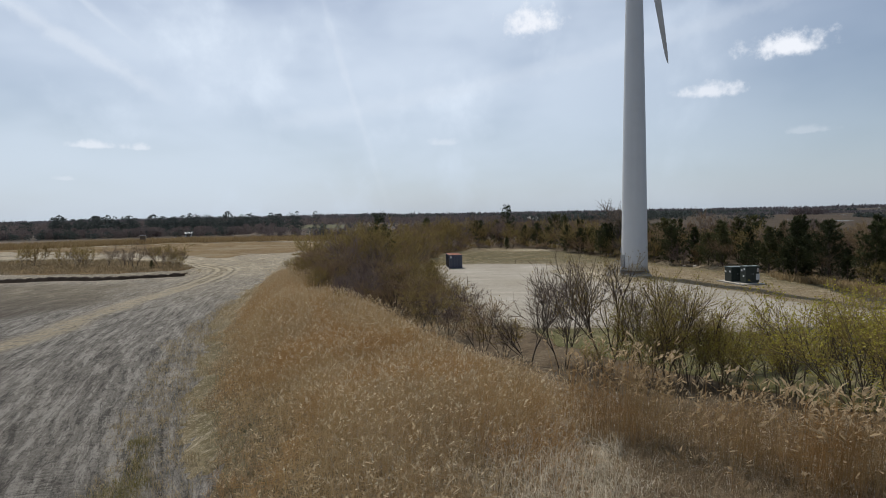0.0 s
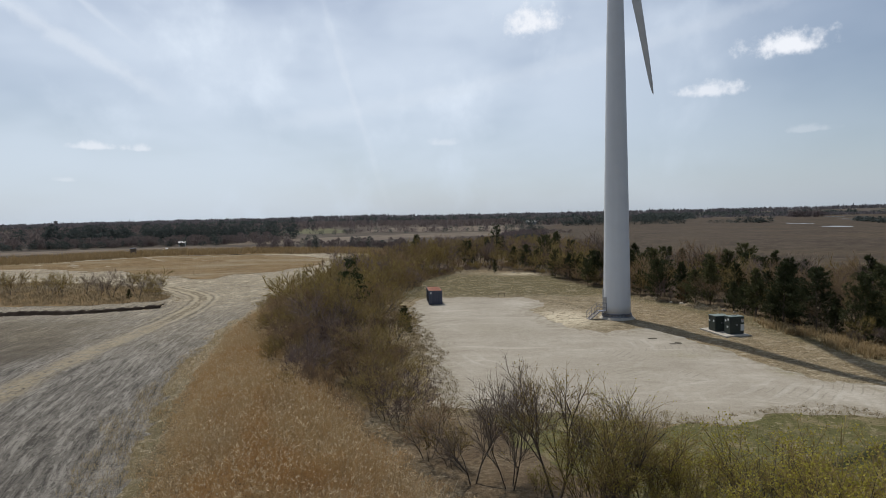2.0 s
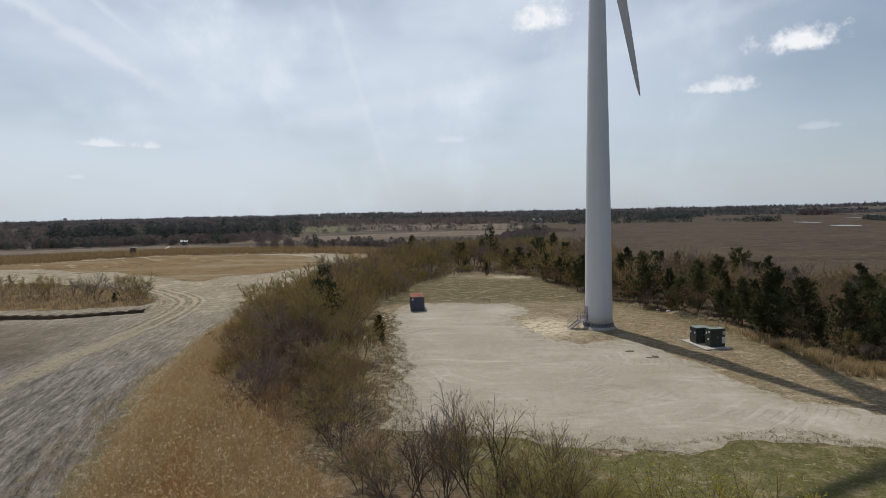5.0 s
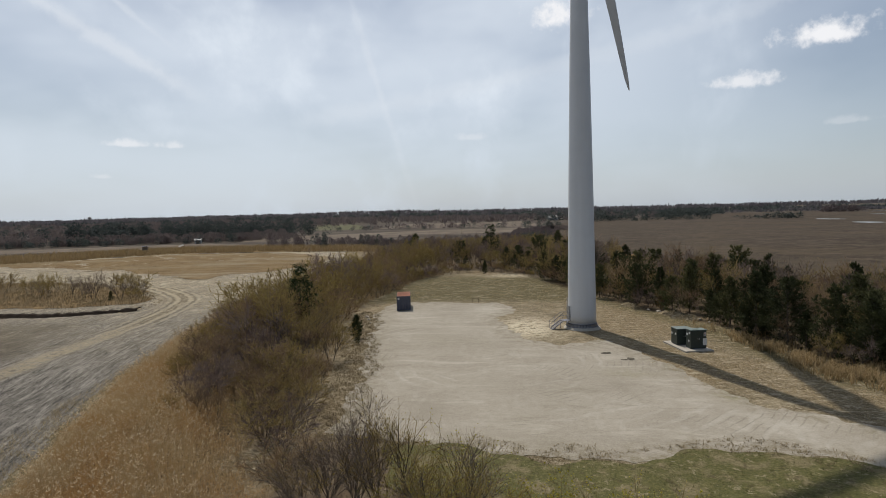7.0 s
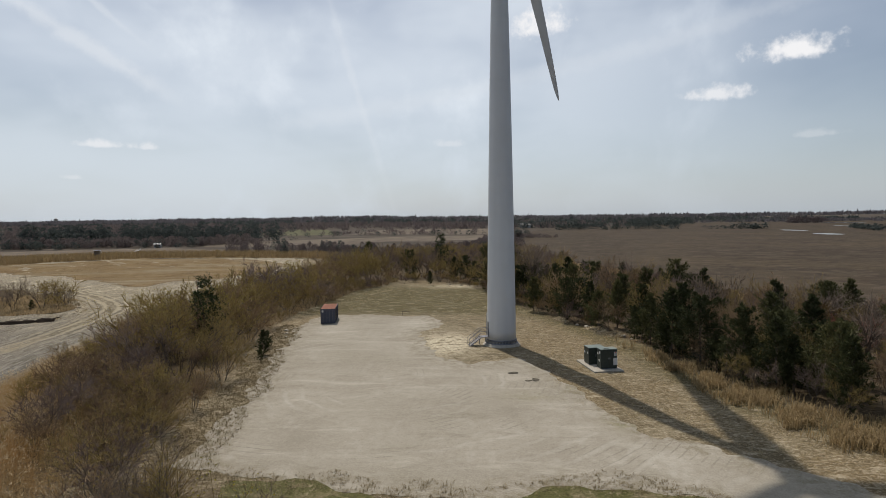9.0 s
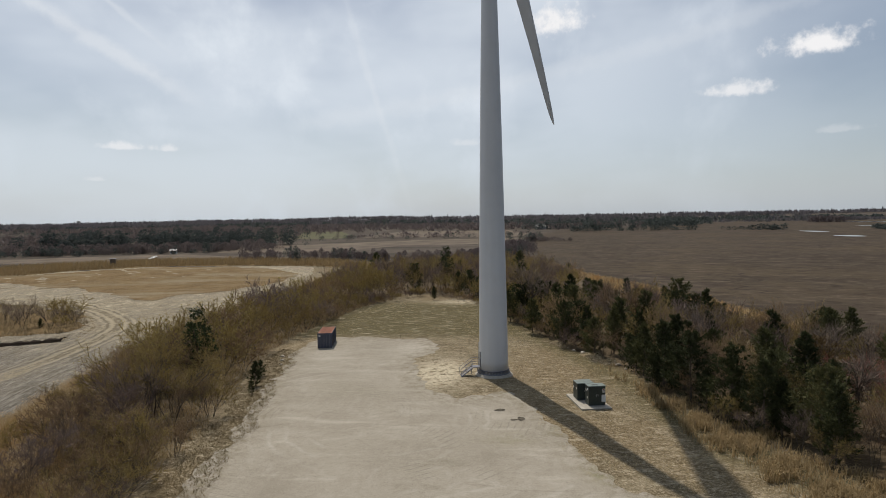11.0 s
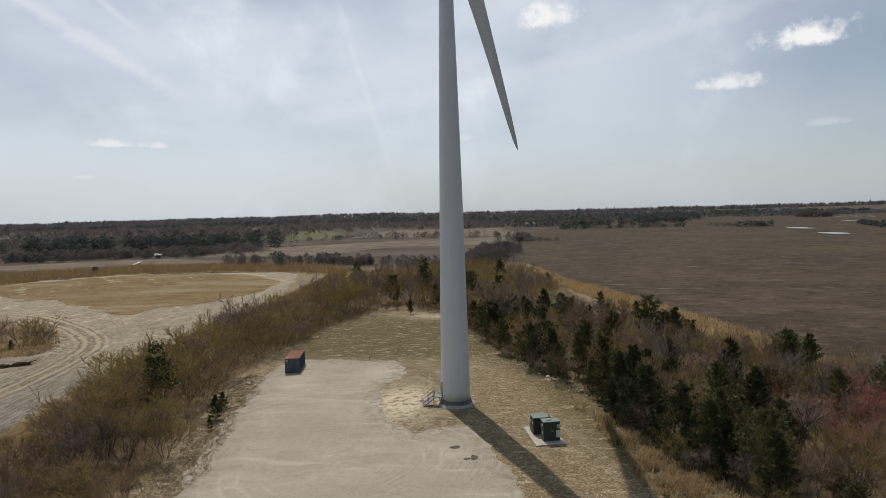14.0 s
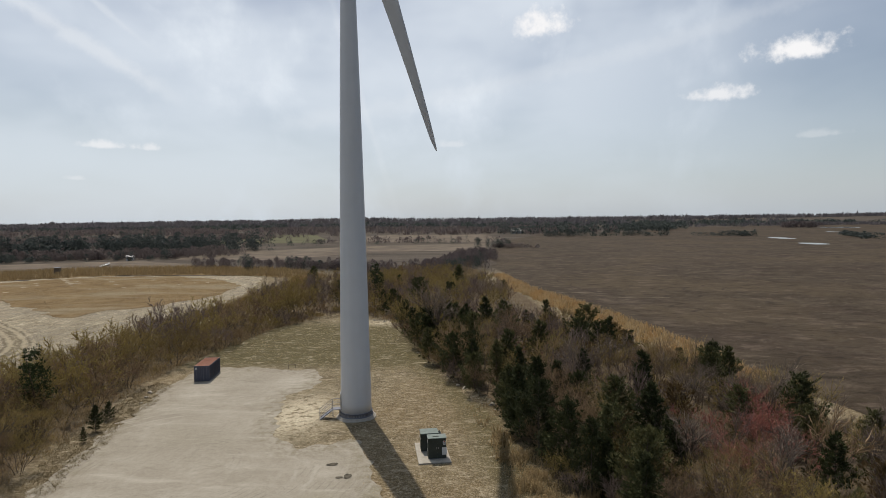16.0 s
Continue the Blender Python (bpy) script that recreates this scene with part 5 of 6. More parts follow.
for n in range(4):
    kind(f"grey_tree{n}", "bare_tree", "tree", ("leafless mauve-grey tree with a dense twiggy crown", "leafless brown tree with a wide twiggy crown", "leafless olive-brown tree hazed with buds", "leafless grey tree with a fine spreading crown")[n],
         "bare trees of the wood", "bark", ("twig_mauve", "twig", "twig_olive", "twig_grey")[n], "bud" if n == 2 else None,
         lambda g, n=n: bare_tree(110 + n, 8.0, (2, 3, 3, 1)[n], 0.4, (0.55, 0.6, 0.58, 0.62)[n], ((5, 5, 5, 4), (4, 5, 5, 4), (4, 5, 4, 4), (7, 5, 5, 4))[n], 0.0125, 0.6 if n == 2 else 0.0, grade=g, first=0.4))
kind("maple", "red_maple", "tree", "bare maple flushed red with spring buds", "red maples of the wood", "bark", "twig_red", None, lambda g: bare_tree(120, 8.0, 3, 0.5, 0.6, (5, 5, 5, 5), 0.013, 0.0, grade=g, first=0.38))
for n in range(3):
    kind(f"cedar{n}", "red_cedar", "tree", "dense dark green cedar with a ragged pointed crown", "cedars of the wood", "bark", "cedar", None,
         lambda g, n=n: cedar(130 + n, 7.8, 2.2 + 0.35 * n, 2000, 0.32, grade=g, blunt=(0.8, 1.0, 1.3)[n]))
kind("bronze", "bronzed_cedar", "tree", "cedar with winter-bronzed brownish foliage", "cedars of the wood", "bark", "cedar_brown", None, lambda g: cedar(140, 6.0, 2.2, 1200, 0.3, grade=g, blunt=1.6))
for n in range(2):
    kind(f"pine{n}", "young_pine", "tree", "young pine with open clumps of green needles", "pines of the hedgerow", "pine_bark", "pine", None, lambda g, n=n: pine(150 + n, 7.5, 9, grade=g))


def scatter(poly, gap, seed, tries=4000, avoid=None):
    r = random.Random(seed)
    xs, ys = [p[0] for p in poly], [p[1] for p in poly]
    got = []
    cand = [(r.uniform(min(xs), max(xs)), r.uniform(min(ys), max(ys))) for _ in range(tries)]
    ins = to_polygon(np.array([c[0] for c in cand]), np.array([c[1] for c in cand]), poly)
    for (x, y), s in zip(cand, ins):
        if s > 0 and all((x - a) ** 2 + (y - b) ** 2 > gap * gap for a, b in got):
            got.append((x, y))
    return got


random.seed(11)
pick = random.Random(5)
for x, y in scatter(HEDGE, 3.5, 1):
    far = y > 110
    k = pick.random()
    if y < 78 and pick.random() < 0.25:
        continue
    name = f"bush{pick.randrange(3 if y < 66 else 4)}" if k < (0.85 if y < 66 else 0.5) else f"budding{pick.randrange(2)}" if k < 0.90 else "cedar0" if k < 0.91 else f"grey_tree{pick.randrange(3)}"
    s = pick.choice((0.55, 0.8, 1.0, 1.15, 1.3, 1.45)) * pick.uniform(0.9, 1.1) * (1.05 if far else 0.85 + 0.3 * float(smooth(y, 48, 72)))
    inner = to_polygon(np.array([x]), np.array([y]), HEDGE)[0]
    s *= 0.6 + 0.4 * min(1.0, inner / 3.0)
    if name == "cedar0":
        s *= 0.4
    if name.startswith("grey"):
        s *= 0.8
    plant(name + ("_far" if y > 84 else ""), x, y, s)
for x, y in scatter(BACKWOOD, 3.9, 2):
    k = pick.random()
    name = f"grey_tree{pick.randrange(4)}" if k < 0.45 else f"bush{pick.randrange(4)}" if k < 0.66 else f"cedar{pick.randrange(3)}" if k < 0.69 else f"budding{pick.randrange(2)}"
    s = pick.uniform(0.7, 1.1) * (1.25 if name[:4] in ("bush", "budd") else 1.15)
    plant(name + "_far", x, y, s)
for k in range(46):
    f = k / 45 * 9
    i = min(8, int(f))
    line = ((-4, 130), (-2, 145), (2, 157), (8, 168), (15, 171), (24, 158), (31, 146), (35, 133), (38, 121), (41, 112))
    x, y = (line[i][m] + (line[i + 1][m] - line[i][m]) * (f - i) + pick.uniform(-1.2, 1.2) for m in (0, 1))
    plant((f"bush{pick.randrange(4)}" if pick.random() < 0.7 else "budding0") + "_far", x, y, pick.uniform(0.3, 0.6))
for x, y in scatter(BELT, 2.75, 3, 7000):
    k = pick.random()
    edge = to_polygon(np.array([x]), np.array([y]), BELT)[0]
    share = 0.36 if edge < 10 else 0.13
    name = f"cedar{pick.randrange(3)}" if k < share else f"grey_tree{pick.randrange(4)}" if k < 0.78 else "maple" if k < 0.80 and y < 85 else "bronze" if k < 0.85 else f"budding{pick.randrange(2)}" if k < 0.92 else f"bush{pick.randrange(4)}"
    if name[:5] in ("cedar", "bronz") and math.hypot(x - 69.5, y - 64.5) < 7.5:
        name = "grey_tree1"
    s = pick.uniform(0.6, 1.15)
    if edge < 3:
        s *= 0.75
    plant(name + ("_far" if edge > 14 or y > 104 else ""), x, y, s)
for x, y in scatter([(-6, 60), (-13, 76), (-19.5, 92), (-25, 112), (-29, 112), (-25, 92), (-20, 76), (-13, 56), (-7, 44)], 2.7, 4):
    plant(f"bush{pick.randrange(4)}" if pick.random() < 0.6 else f"budding{pick.randrange(2)}", x, y, pick.uniform(0.3, 0.7))
# single plants that stand out
for name, x, y, s in (
        ("pine0", -9.0, 82.4, 1.4), ("pine1", -10.4, 83.6, 1.1), ("cedar0", -1.5, 82.6, 0.45), ("cedar1", -2.4, 86.8, 0.32), ("cedar0", -0.6, 79.0, 0.25),
        ("maple", 72.3, 71.5, 1.2), ("maple", 76.5, 71.5, 1.0), ("maple", 70.5, 66.5, 0.95), ("maple", 56, 116, 0.75),
        ("cedar0", 51.2, 81, 1.15), ("cedar2", 53, 76.5, 1.1), ("cedar1", 55.2, 70.5, 1.1), ("cedar0", 50.4, 87, 0.95), ("cedar1", 64.5, 68.5, 0.9), ("cedar2", 59.5, 70.5, 1.0), ("bronze", 65.5, 61.5, 0.6),
        ("cedar2", 42.6, 107.5, 1.0), ("cedar0", 45.8, 104.5, 0.95), ("cedar0", 53.5, 84, 1.2), ("cedar1", 56.8, 66.8, 1.0), ("cedar0", 59.5, 59.5, 0.95), ("cedar0", 64.4, 74.2, 1.15),
        ("grey_tree1", 54, 114, 1.4), ("grey_tree3", 38.6, 131, 1.7), ("grey_tree0", 59, 122, 1.35), ("grey_tree0", 1.5, 184, 1.5), ("grey_tree2", 10, 180, 1.4), ("pine1", 17, 184, 1.75), ("grey_tree0", 66, 80, 1.0), ("grey_tree3", 71, 84, 1.05),
        ("grey_tree1", 57.5, 76, 1.0), ("grey_tree2", 61, 66.5, 0.9), ("grey_tree1", 56.5, 88, 1.15), ("grey_tree3", 60, 92, 1.2), ("grey_tree2", 54, 97, 1.0),
        ("grey_tree3", -11.8, 80.2, 0.95), ("grey_tree1", -2.9, 68.1, 0.7), ("grey_tree1", -8.8, 66, 0.7), ("grey_tree2", -6.5, 71, 0.8), ("grey_tree1", -14, 95, 0.85), ("grey_tree2", -10.5, 101, 0.9), ("grey_tree1", -17, 108, 0.9),
        ("bush2", -4.0, 58.0, 1.0), ("budding1", -1.5, 56.0, 0.95), ("bush0", -2.8, 52.0, 0.95), ("bush3", 0.2, 51.0, 0.85),
        ("alder0", 7.6, 33.2, 1.0), ("alder1", 9.8, 32.5, 1.12), ("alder2", 12.3, 31.3, 1.2), ("green_alder", 13.8, 28.6, 1.0), ("alder2", 14.8, 28.2, 1.05), ("green_alder", 16.2, 28.2, 1.05), ("alder1", 15.4, 30.4, 0.9),
        ("green_alder", 18.2, 28.6, 0.75), ("willow", 11.4, 31.2, 0.35), ("willow", 14.6, 29.8, 0.45),
        ("willow", 18.8, 28.5, 0.8), ("willow", 21.5, 26.6, 1.1), ("willow", 23.2, 24.6, 1.15), ("willow", 20, 31.5, 0.5), ("willow", 22.6, 29.6, 0.6), ("willow", 24.0, 20.5, 1.3), ("willow", 21.8, 20.6, 1.2), ("willow", 25.5, 20.0, 1.3), ("willow", 22.8, 19.0, 1.15),
        ("willow", 27.0, 19.5, 1.25), ("willow", 17.4, 27.6, 0.6), ("willow", 19.8, 25.8, 0.7), ("willow", 24.6, 27.2, 0.7), ("willow", 16.2, 28.6, 0.6),
        ("bush2", 4.6, 37.0, 0.7), ("bush1", 2.0, 43.0, 0.85), ("bush0", -0.5, 46.5, 0.9), ("budding0", 6.2, 35.8, 0.6), ("bush3", 0.8, 44.5, 0.8),
        ("cedar0", 15.4, 161, 0.5), ("cedar2", 24.7, 167.7, 0.95), ("cedar1", 30.1, 148.7, 0.95), ("cedar0", 34.1, 143.2, 0.85), ("cedar2", 36.4, 132.3, 0.8), ("cedar1", 27.2, 163, 0.8), ("cedar0", 21.5, 171, 0.9), ("bronze", 32.5, 146, 0.9)):
    plant(name, x, y, s)
for x, y in ((-92, 136), (-86, 139), (-80, 135), (-74, 130), (-69, 132), (-66, 136), (-71, 140), (-98, 140), (-104, 138), (-77, 146), (-63, 128), (-89, 134), (-83, 142), (-95, 144), (-110, 142), (-68, 138)):
    plant(pick.choice(("alder0_far", "bush3_far", "budding0_far")), x, y, pick.uniform(0.7, 1.1))
plant("cedar0_far", -70.5, 131, 0.3)


# ---- reeds, grass and far woods (uncountable, one object each) ----
def fast_mesh(name, verts, quads, tris, mats, qmat=0, tmat=0):
    """A mesh from arrays of corners; qmat and tmat give the material of each face."""
    me = bpy.data.meshes.new(name)
    nq, nt = len(quads), len(tris)
    me.vertices.add(len(verts))
    me.vertices.foreach_set("co", np.asarray(verts, np.float32).ravel())
    me.loops.add(4 * nq + 3 * nt)
    me.loops.foreach_set("vertex_index", np.r_[np.asarray(quads, np.int32).ravel(), np.asarray(tris, np.int32).ravel()])
    me.polygons.add(nq + nt)
    me.polygons.foreach_set("loop_start", np.r_[np.arange(nq) * 4, 4 * nq + np.arange(nt) * 3].astype(np.int32))
    for m in mats:
        me.materials.append(m)
    me.polygons.foreach_set("material_index", np.r_[np.broadcast_to(qmat, nq), np.broadcast_to(tmat, nt)].astype(np.int32))
    me.update(calc_edges=True)
    return me


def sample(poly, n, seed, weight=None):
    r = np.random.default_rng(seed)
    xs, ys = [p[0] for p in poly], [p[1] for p in poly]
    x, y = r.uniform(min(xs), max(xs), n * 6), r.uniform(min(ys), max(ys), n * 6)
    d = to_polygon(x, y, poly) + 0.9 * wobble(x, y, 2.4, 9)
    keep = d > 0
    if weight is not None:
        keep &= r.random(len(x)) < weight(x, y)
    return x[keep][:n], y[keep][:n]


def reed_bed(name, poly, n, height, seed, label, weight=None, stem=0.007, plume=(0.15, 0.029), lean=0.42, leaves=3, seeded=0.45, fade=5.0):
    """Standing dead reeds: a stem, hanging leaves and a ragged nodding plume for each; they thin out and shrink towards the edge."""
    r = np.random.default_rng(seed)
    x, y = sample(poly, n, seed, weight)
    rim = smooth(to_polygon(x, y, poly) + 0.8 * wobble(x, y, 1.3, 3), 0.0, fade)
    keep = r.random(len(x)) < 0.12 + 0.88 * rim
    x, y, rim = x[keep], y[keep], rim[keep]
    n = len(x)
    z = ground_z(x, y) - 0.05
    patch = 0.86 + 0.2 * wobble(x, y, 5.0, 4) + 0.1 * wobble(x, y, 1.4, 6)
    h = height * patch * (0.3 + 0.7 * rim) * r.uniform(0.6, 1.12, n)
    a = r.uniform(0, 2 * np.pi, n)
    lx, ly = lean * h * r.normal(0, 0.5, n) + 0.05 * h, lean * h * r.normal(0, 0.5, n) - 0.03 * h
    b = np.stack([x, y, z], -1)
    t = np.stack([x + lx, y + ly, z + h], -1)
    sd = np.stack([np.cos(a), np.sin(a), np.zeros(n)], -1)
    V, Q, T = [], [], []
    i = np.arange(n)
    V += [b - sd * stem, b + sd * stem, t + sd * stem * 0.6, t - sd * stem * 0.6]
    Q.append(np.stack([i, n + i, 2 * n + i, 3 * n + i], -1))
    o = 4 * n
    qm = [np.zeros(n)]
    # plumes: three short ragged lobes on a share of the stems
    has = np.flatnonzero(r.random(n) < seeded)
    m = len(has)
    j = np.arange(m)
    tp, base = t[has], np.stack([lx, ly, np.zeros(n)], -1)[has]
    nod = base / (np.linalg.norm(base, axis=1, keepdims=True) + 1e-6)
    for k in range(3):
        ang = r.uniform(0, 2 * np.pi, m)
        w = np.stack([np.cos(ang), np.sin(ang), r.normal(0, 0.3, m)], -1) * (plume[1] * r.uniform(0.6, 1.4, m))[:, None]
        ln = (plume[0] * r.uniform(0.5, 1.3, m))[:, None]
        d = nod * r.uniform(0.2, 1.1, m)[:, None] + r.normal(0, 0.35, (m, 3)) + np.array([0, 0, 0.6])
        p0 = tp - np.array([0, 0, 1]) * ln * (0.25 * k)
        V += [p0, p0 + d * ln * 0.5 + w, p0 + d * ln, p0 + d * ln * 0.45 - w * 0.8]
        Q.append(np.stack([o + j, o + m + j, o + 2 * m + j, o + 3 * m + j], -1))
        qm.append(np.ones(m))
        o += 4 * m
    for k in range(leaves):
        f = r.uniform(0.3, 0.95, n)[:, None]
        p = b + (t - b) * f
        ang = r.uniform(0, 2 * np.pi, n)
        d = np.stack([np.cos(ang), np.sin(ang), r.uniform(-0.5, 0.7, n)], -1)
        ln = r.uniform(0.2, 0.55, n)[:, None]
        V += [p, p + np.array([0, 0, 0.022]), p + d * ln]
        T.append(np.stack([o + i, o + n + i, o + 2 * n + i], -1))
        o += 3 * n
    me = fast_mesh(name, np.concatenate(V), np.concatenate(Q), np.concatenate(T), [M["reed"], M["plume"]], np.concatenate(qm), 0)
    return tagged(new(name, me), label, "reeds", kind="stuff")


def tufts(name, poly, n, height, spread, mat, seed, label, category, blades=5, weight=None, thick=None):
    """Clumps of bent blades."""
    r = np.random.default_rng(seed)
    x, y = sample(poly, n, seed, weight)
    x, y = np.repeat(x, blades), np.repeat(y, blades)
    m = len(x)
    x, y = x + r.normal(0, spread * 0.35, m), y + r.normal(0, spread * 0.35, m)
    z = ground_z(x, y) - 0.02
    a = r.uniform(0, 2 * np.pi, m)
    h = height * r.uniform(0.45, 1.2, m)
    d = np.stack([np.cos(a), np.sin(a), np.zeros(m)], -1)
    w = np.stack([-np.sin(a), np.cos(a), np.zeros(m)], -1) * (thick or 0.012 + 0.02 * height)
    b = np.stack([x, y, z], -1)
    out = (spread * r.uniform(0.3, 1.2, m))[:, None]
    k1 = b + d * out * 0.35 + np.array([0, 0, 1]) * (h * 0.65)[:, None]
    tip = b + d * out + np.array([0, 0, 1]) * (h * r.uniform(0.5, 1.0, m))[:, None]
    i = np.arange(m)
    V = np.concatenate([b - w, b + w, k1 + w * 0.7, k1 - w * 0.7, tip])
    Q = np.stack([i, m + i, 2 * m + i, 3 * m + i], -1)
    T = np.stack([3 * m + i, 2 * m + i, 4 * m + i], -1)
    return tagged(new(name, fast_mesh(name, V, Q, T, [mat])), label, category, kind="stuff")


REEDS = [(-1.4, 2), (-3.2, 10), (-6.8, 18), (-11.6, 27), (-15.8, 38), (-20.8, 51), (-26.0, 72), (-31, 98), (-33.5, 125), (-34.5, 160), (-30, 160), (-29.5, 128), (-23.5, 104), (-15.5, 82), (-9.0, 66), (-4.2, 52), (1.5, 40),
         (5.0, 34.5), (9.2, 28), (10.5, 22), (6, 10), (4, 2)]
BRAMBLE = [(3, 2), (8.5, 12), (10.0, 26), (15, 24), (24, 20), (34, 15), (50, 6), (50, 0)]
reed_bed("reed_bed", REEDS, 62000, 2.45, 21, "dense stand of dead tan reeds with feathery plumes", lambda x, y: np.clip(1.25 - y / 110, 0.16, 1.0))
reed_bed("reed_fringe", [(6.5, 20.4), (11, 17), (14.5, 14.4), (20, 10.6), (32, 3.8), (33, 6), (22, 12.8), (17, 16.4), (13, 19.4), (8, 23)], 4000, 3.95, 22, "strip of dead reeds below the alders", plume=(0.26, 0.05), lean=0.22, seeded=0.75, fade=1.0)
tufts("bramble_thatch", BRAMBLE, 11000, 0.95, 1.1, M["thatch"], 23, "matted dead grass and brambles on the slope", "dead grass", 6, thick=0.011)
tufts("bleached_stalks", BRAMBLE, 5200, 0.6, 1.6, M["weed"], 24, "bleached broken stalks among dead grass", "dead stalks", 2, thick=0.012)
tufts("reed_thatch", [(0, 13), (5, 6), (9.5, 16), (9, 26), (5, 32), (1, 30), (-2, 22)], 2300, 1.5, 1.4, M["weed"], 33, "bleached broken reed stalks in the reed bed", "dead stalks", 3, thick=0.009)
tufts("reed_litter", REEDS, 9000, 0.7, 0.8, M["thatch"], 35, "fallen dead leaves under the reeds", "dead grass", 5, lambda x, y: np.clip(1.2 - y / 60, 0.05, 1.0), thick=0.013)
tufts("road_olive_grass", [(-4.5, 7), (-9.2, 17), (-13.6, 26), (-14.8, 25), (-11.0, 16), (-7.5, 7)], 900, 0.5, 0.5, M["olive_blade"], 36, "thin olive spring grass at the road's edge", "grass", 6, thick=0.01)
tufts("belt_grass", [(44.5, 92), (47.5, 80), (49, 70), (50.8, 61), (53, 53), (58, 43), (66, 30), (76, 33), (66, 46), (60, 56), (57, 66), (54, 76), (52.5, 86), (49, 96)], 5200, 1.15, 0.8, M["bank_reed"], 25, "tall tan tussocks along the cedar wood", "dry grass", 6,
      lambda x, y: smooth(100 - y, 5, 40) * (0.08 + 0.92 * smooth(wobble(x, y, 1.1, 4), 0.0, 0.45)))
tufts("yard_weeds", [(33, 90), (36, 62), (42, 56), (50, 48), (56, 52), (53, 64), (50, 78), (46, 94), (40, 108), (36, 128), (20, 160), (4, 158), (-3, 130), (-3, 116), (20, 114), (25, 104), (28, 96)], 5200, 0.16, 0.3, M["tuft"], 26, "short dry weeds on the open yard", "dry grass", 5)
tufts("pad_edge_grass", [(3.5, 46), (8, 45), (6.5, 50), (5, 60), (3.6, 74), (1.0, 84), (0.3, 94), (-1, 101), (-5, 104), (-5.5, 96), (-3.5, 84), (-0.5, 72), (1, 58), (2, 50)], 2600, 0.24, 0.4, M["dull"], 27, "dry grass between hedgerow and gravel", "dry grass", 6)
tufts("pad_border_grass", [(8, 44.5), (16, 44), (21, 42.6), (25.5, 42.8), (32, 44.6), (38, 44), (42.6, 40.6), (48, 36), (56, 26), (57, 28.5), (49, 39), (43, 43), (38, 46.4), (32, 47), (25.5, 45), (21, 44.8), (16, 46.4), (8, 47.4)], 1300, 0.22, 0.35, M["dull"], 34, "ragged dry grass along the edge of the gravel", "dry grass", 6)
tufts("lawn_blades", LAWN, 5500, 0.16, 0.22, M["green_blade"], 28, "short green grass blades on the lawn", "grass", 5)
tufts("under_hedge_grass", HEDGE, 6500, 0.8, 0.8, M["bank_reed"], 29, "rank dead grass under the hedgerow", "dry grass", 6, thick=0.018)
tufts("island_grass", SHOAL, 6500, 1.0, 0.8, M["dull"], 30, "dry reed grass on the raised island", "dry grass", 4)
tufts("field_grass", FIELD, 7000, 0.6, 1.0, M["dull"], 31, "tan grass standing in the silt basin", "dry grass", 4)
tufts("road_verge_grass", [(-3, 5), (-7.5, 18), (-12, 27), (-16.2, 38), (-21.2, 51), (-26.6, 72), (-31.6, 98), (-34, 98), (-29.8, 72), (-25.2, 51), (-20.4, 38), (-16.4, 27), (-12.5, 18), (-9.5, 5)], 2600, 0.55, 0.5, M["tuft"], 32, "thin dry grass at the road's edge", "dry grass", 5, thick=0.012)


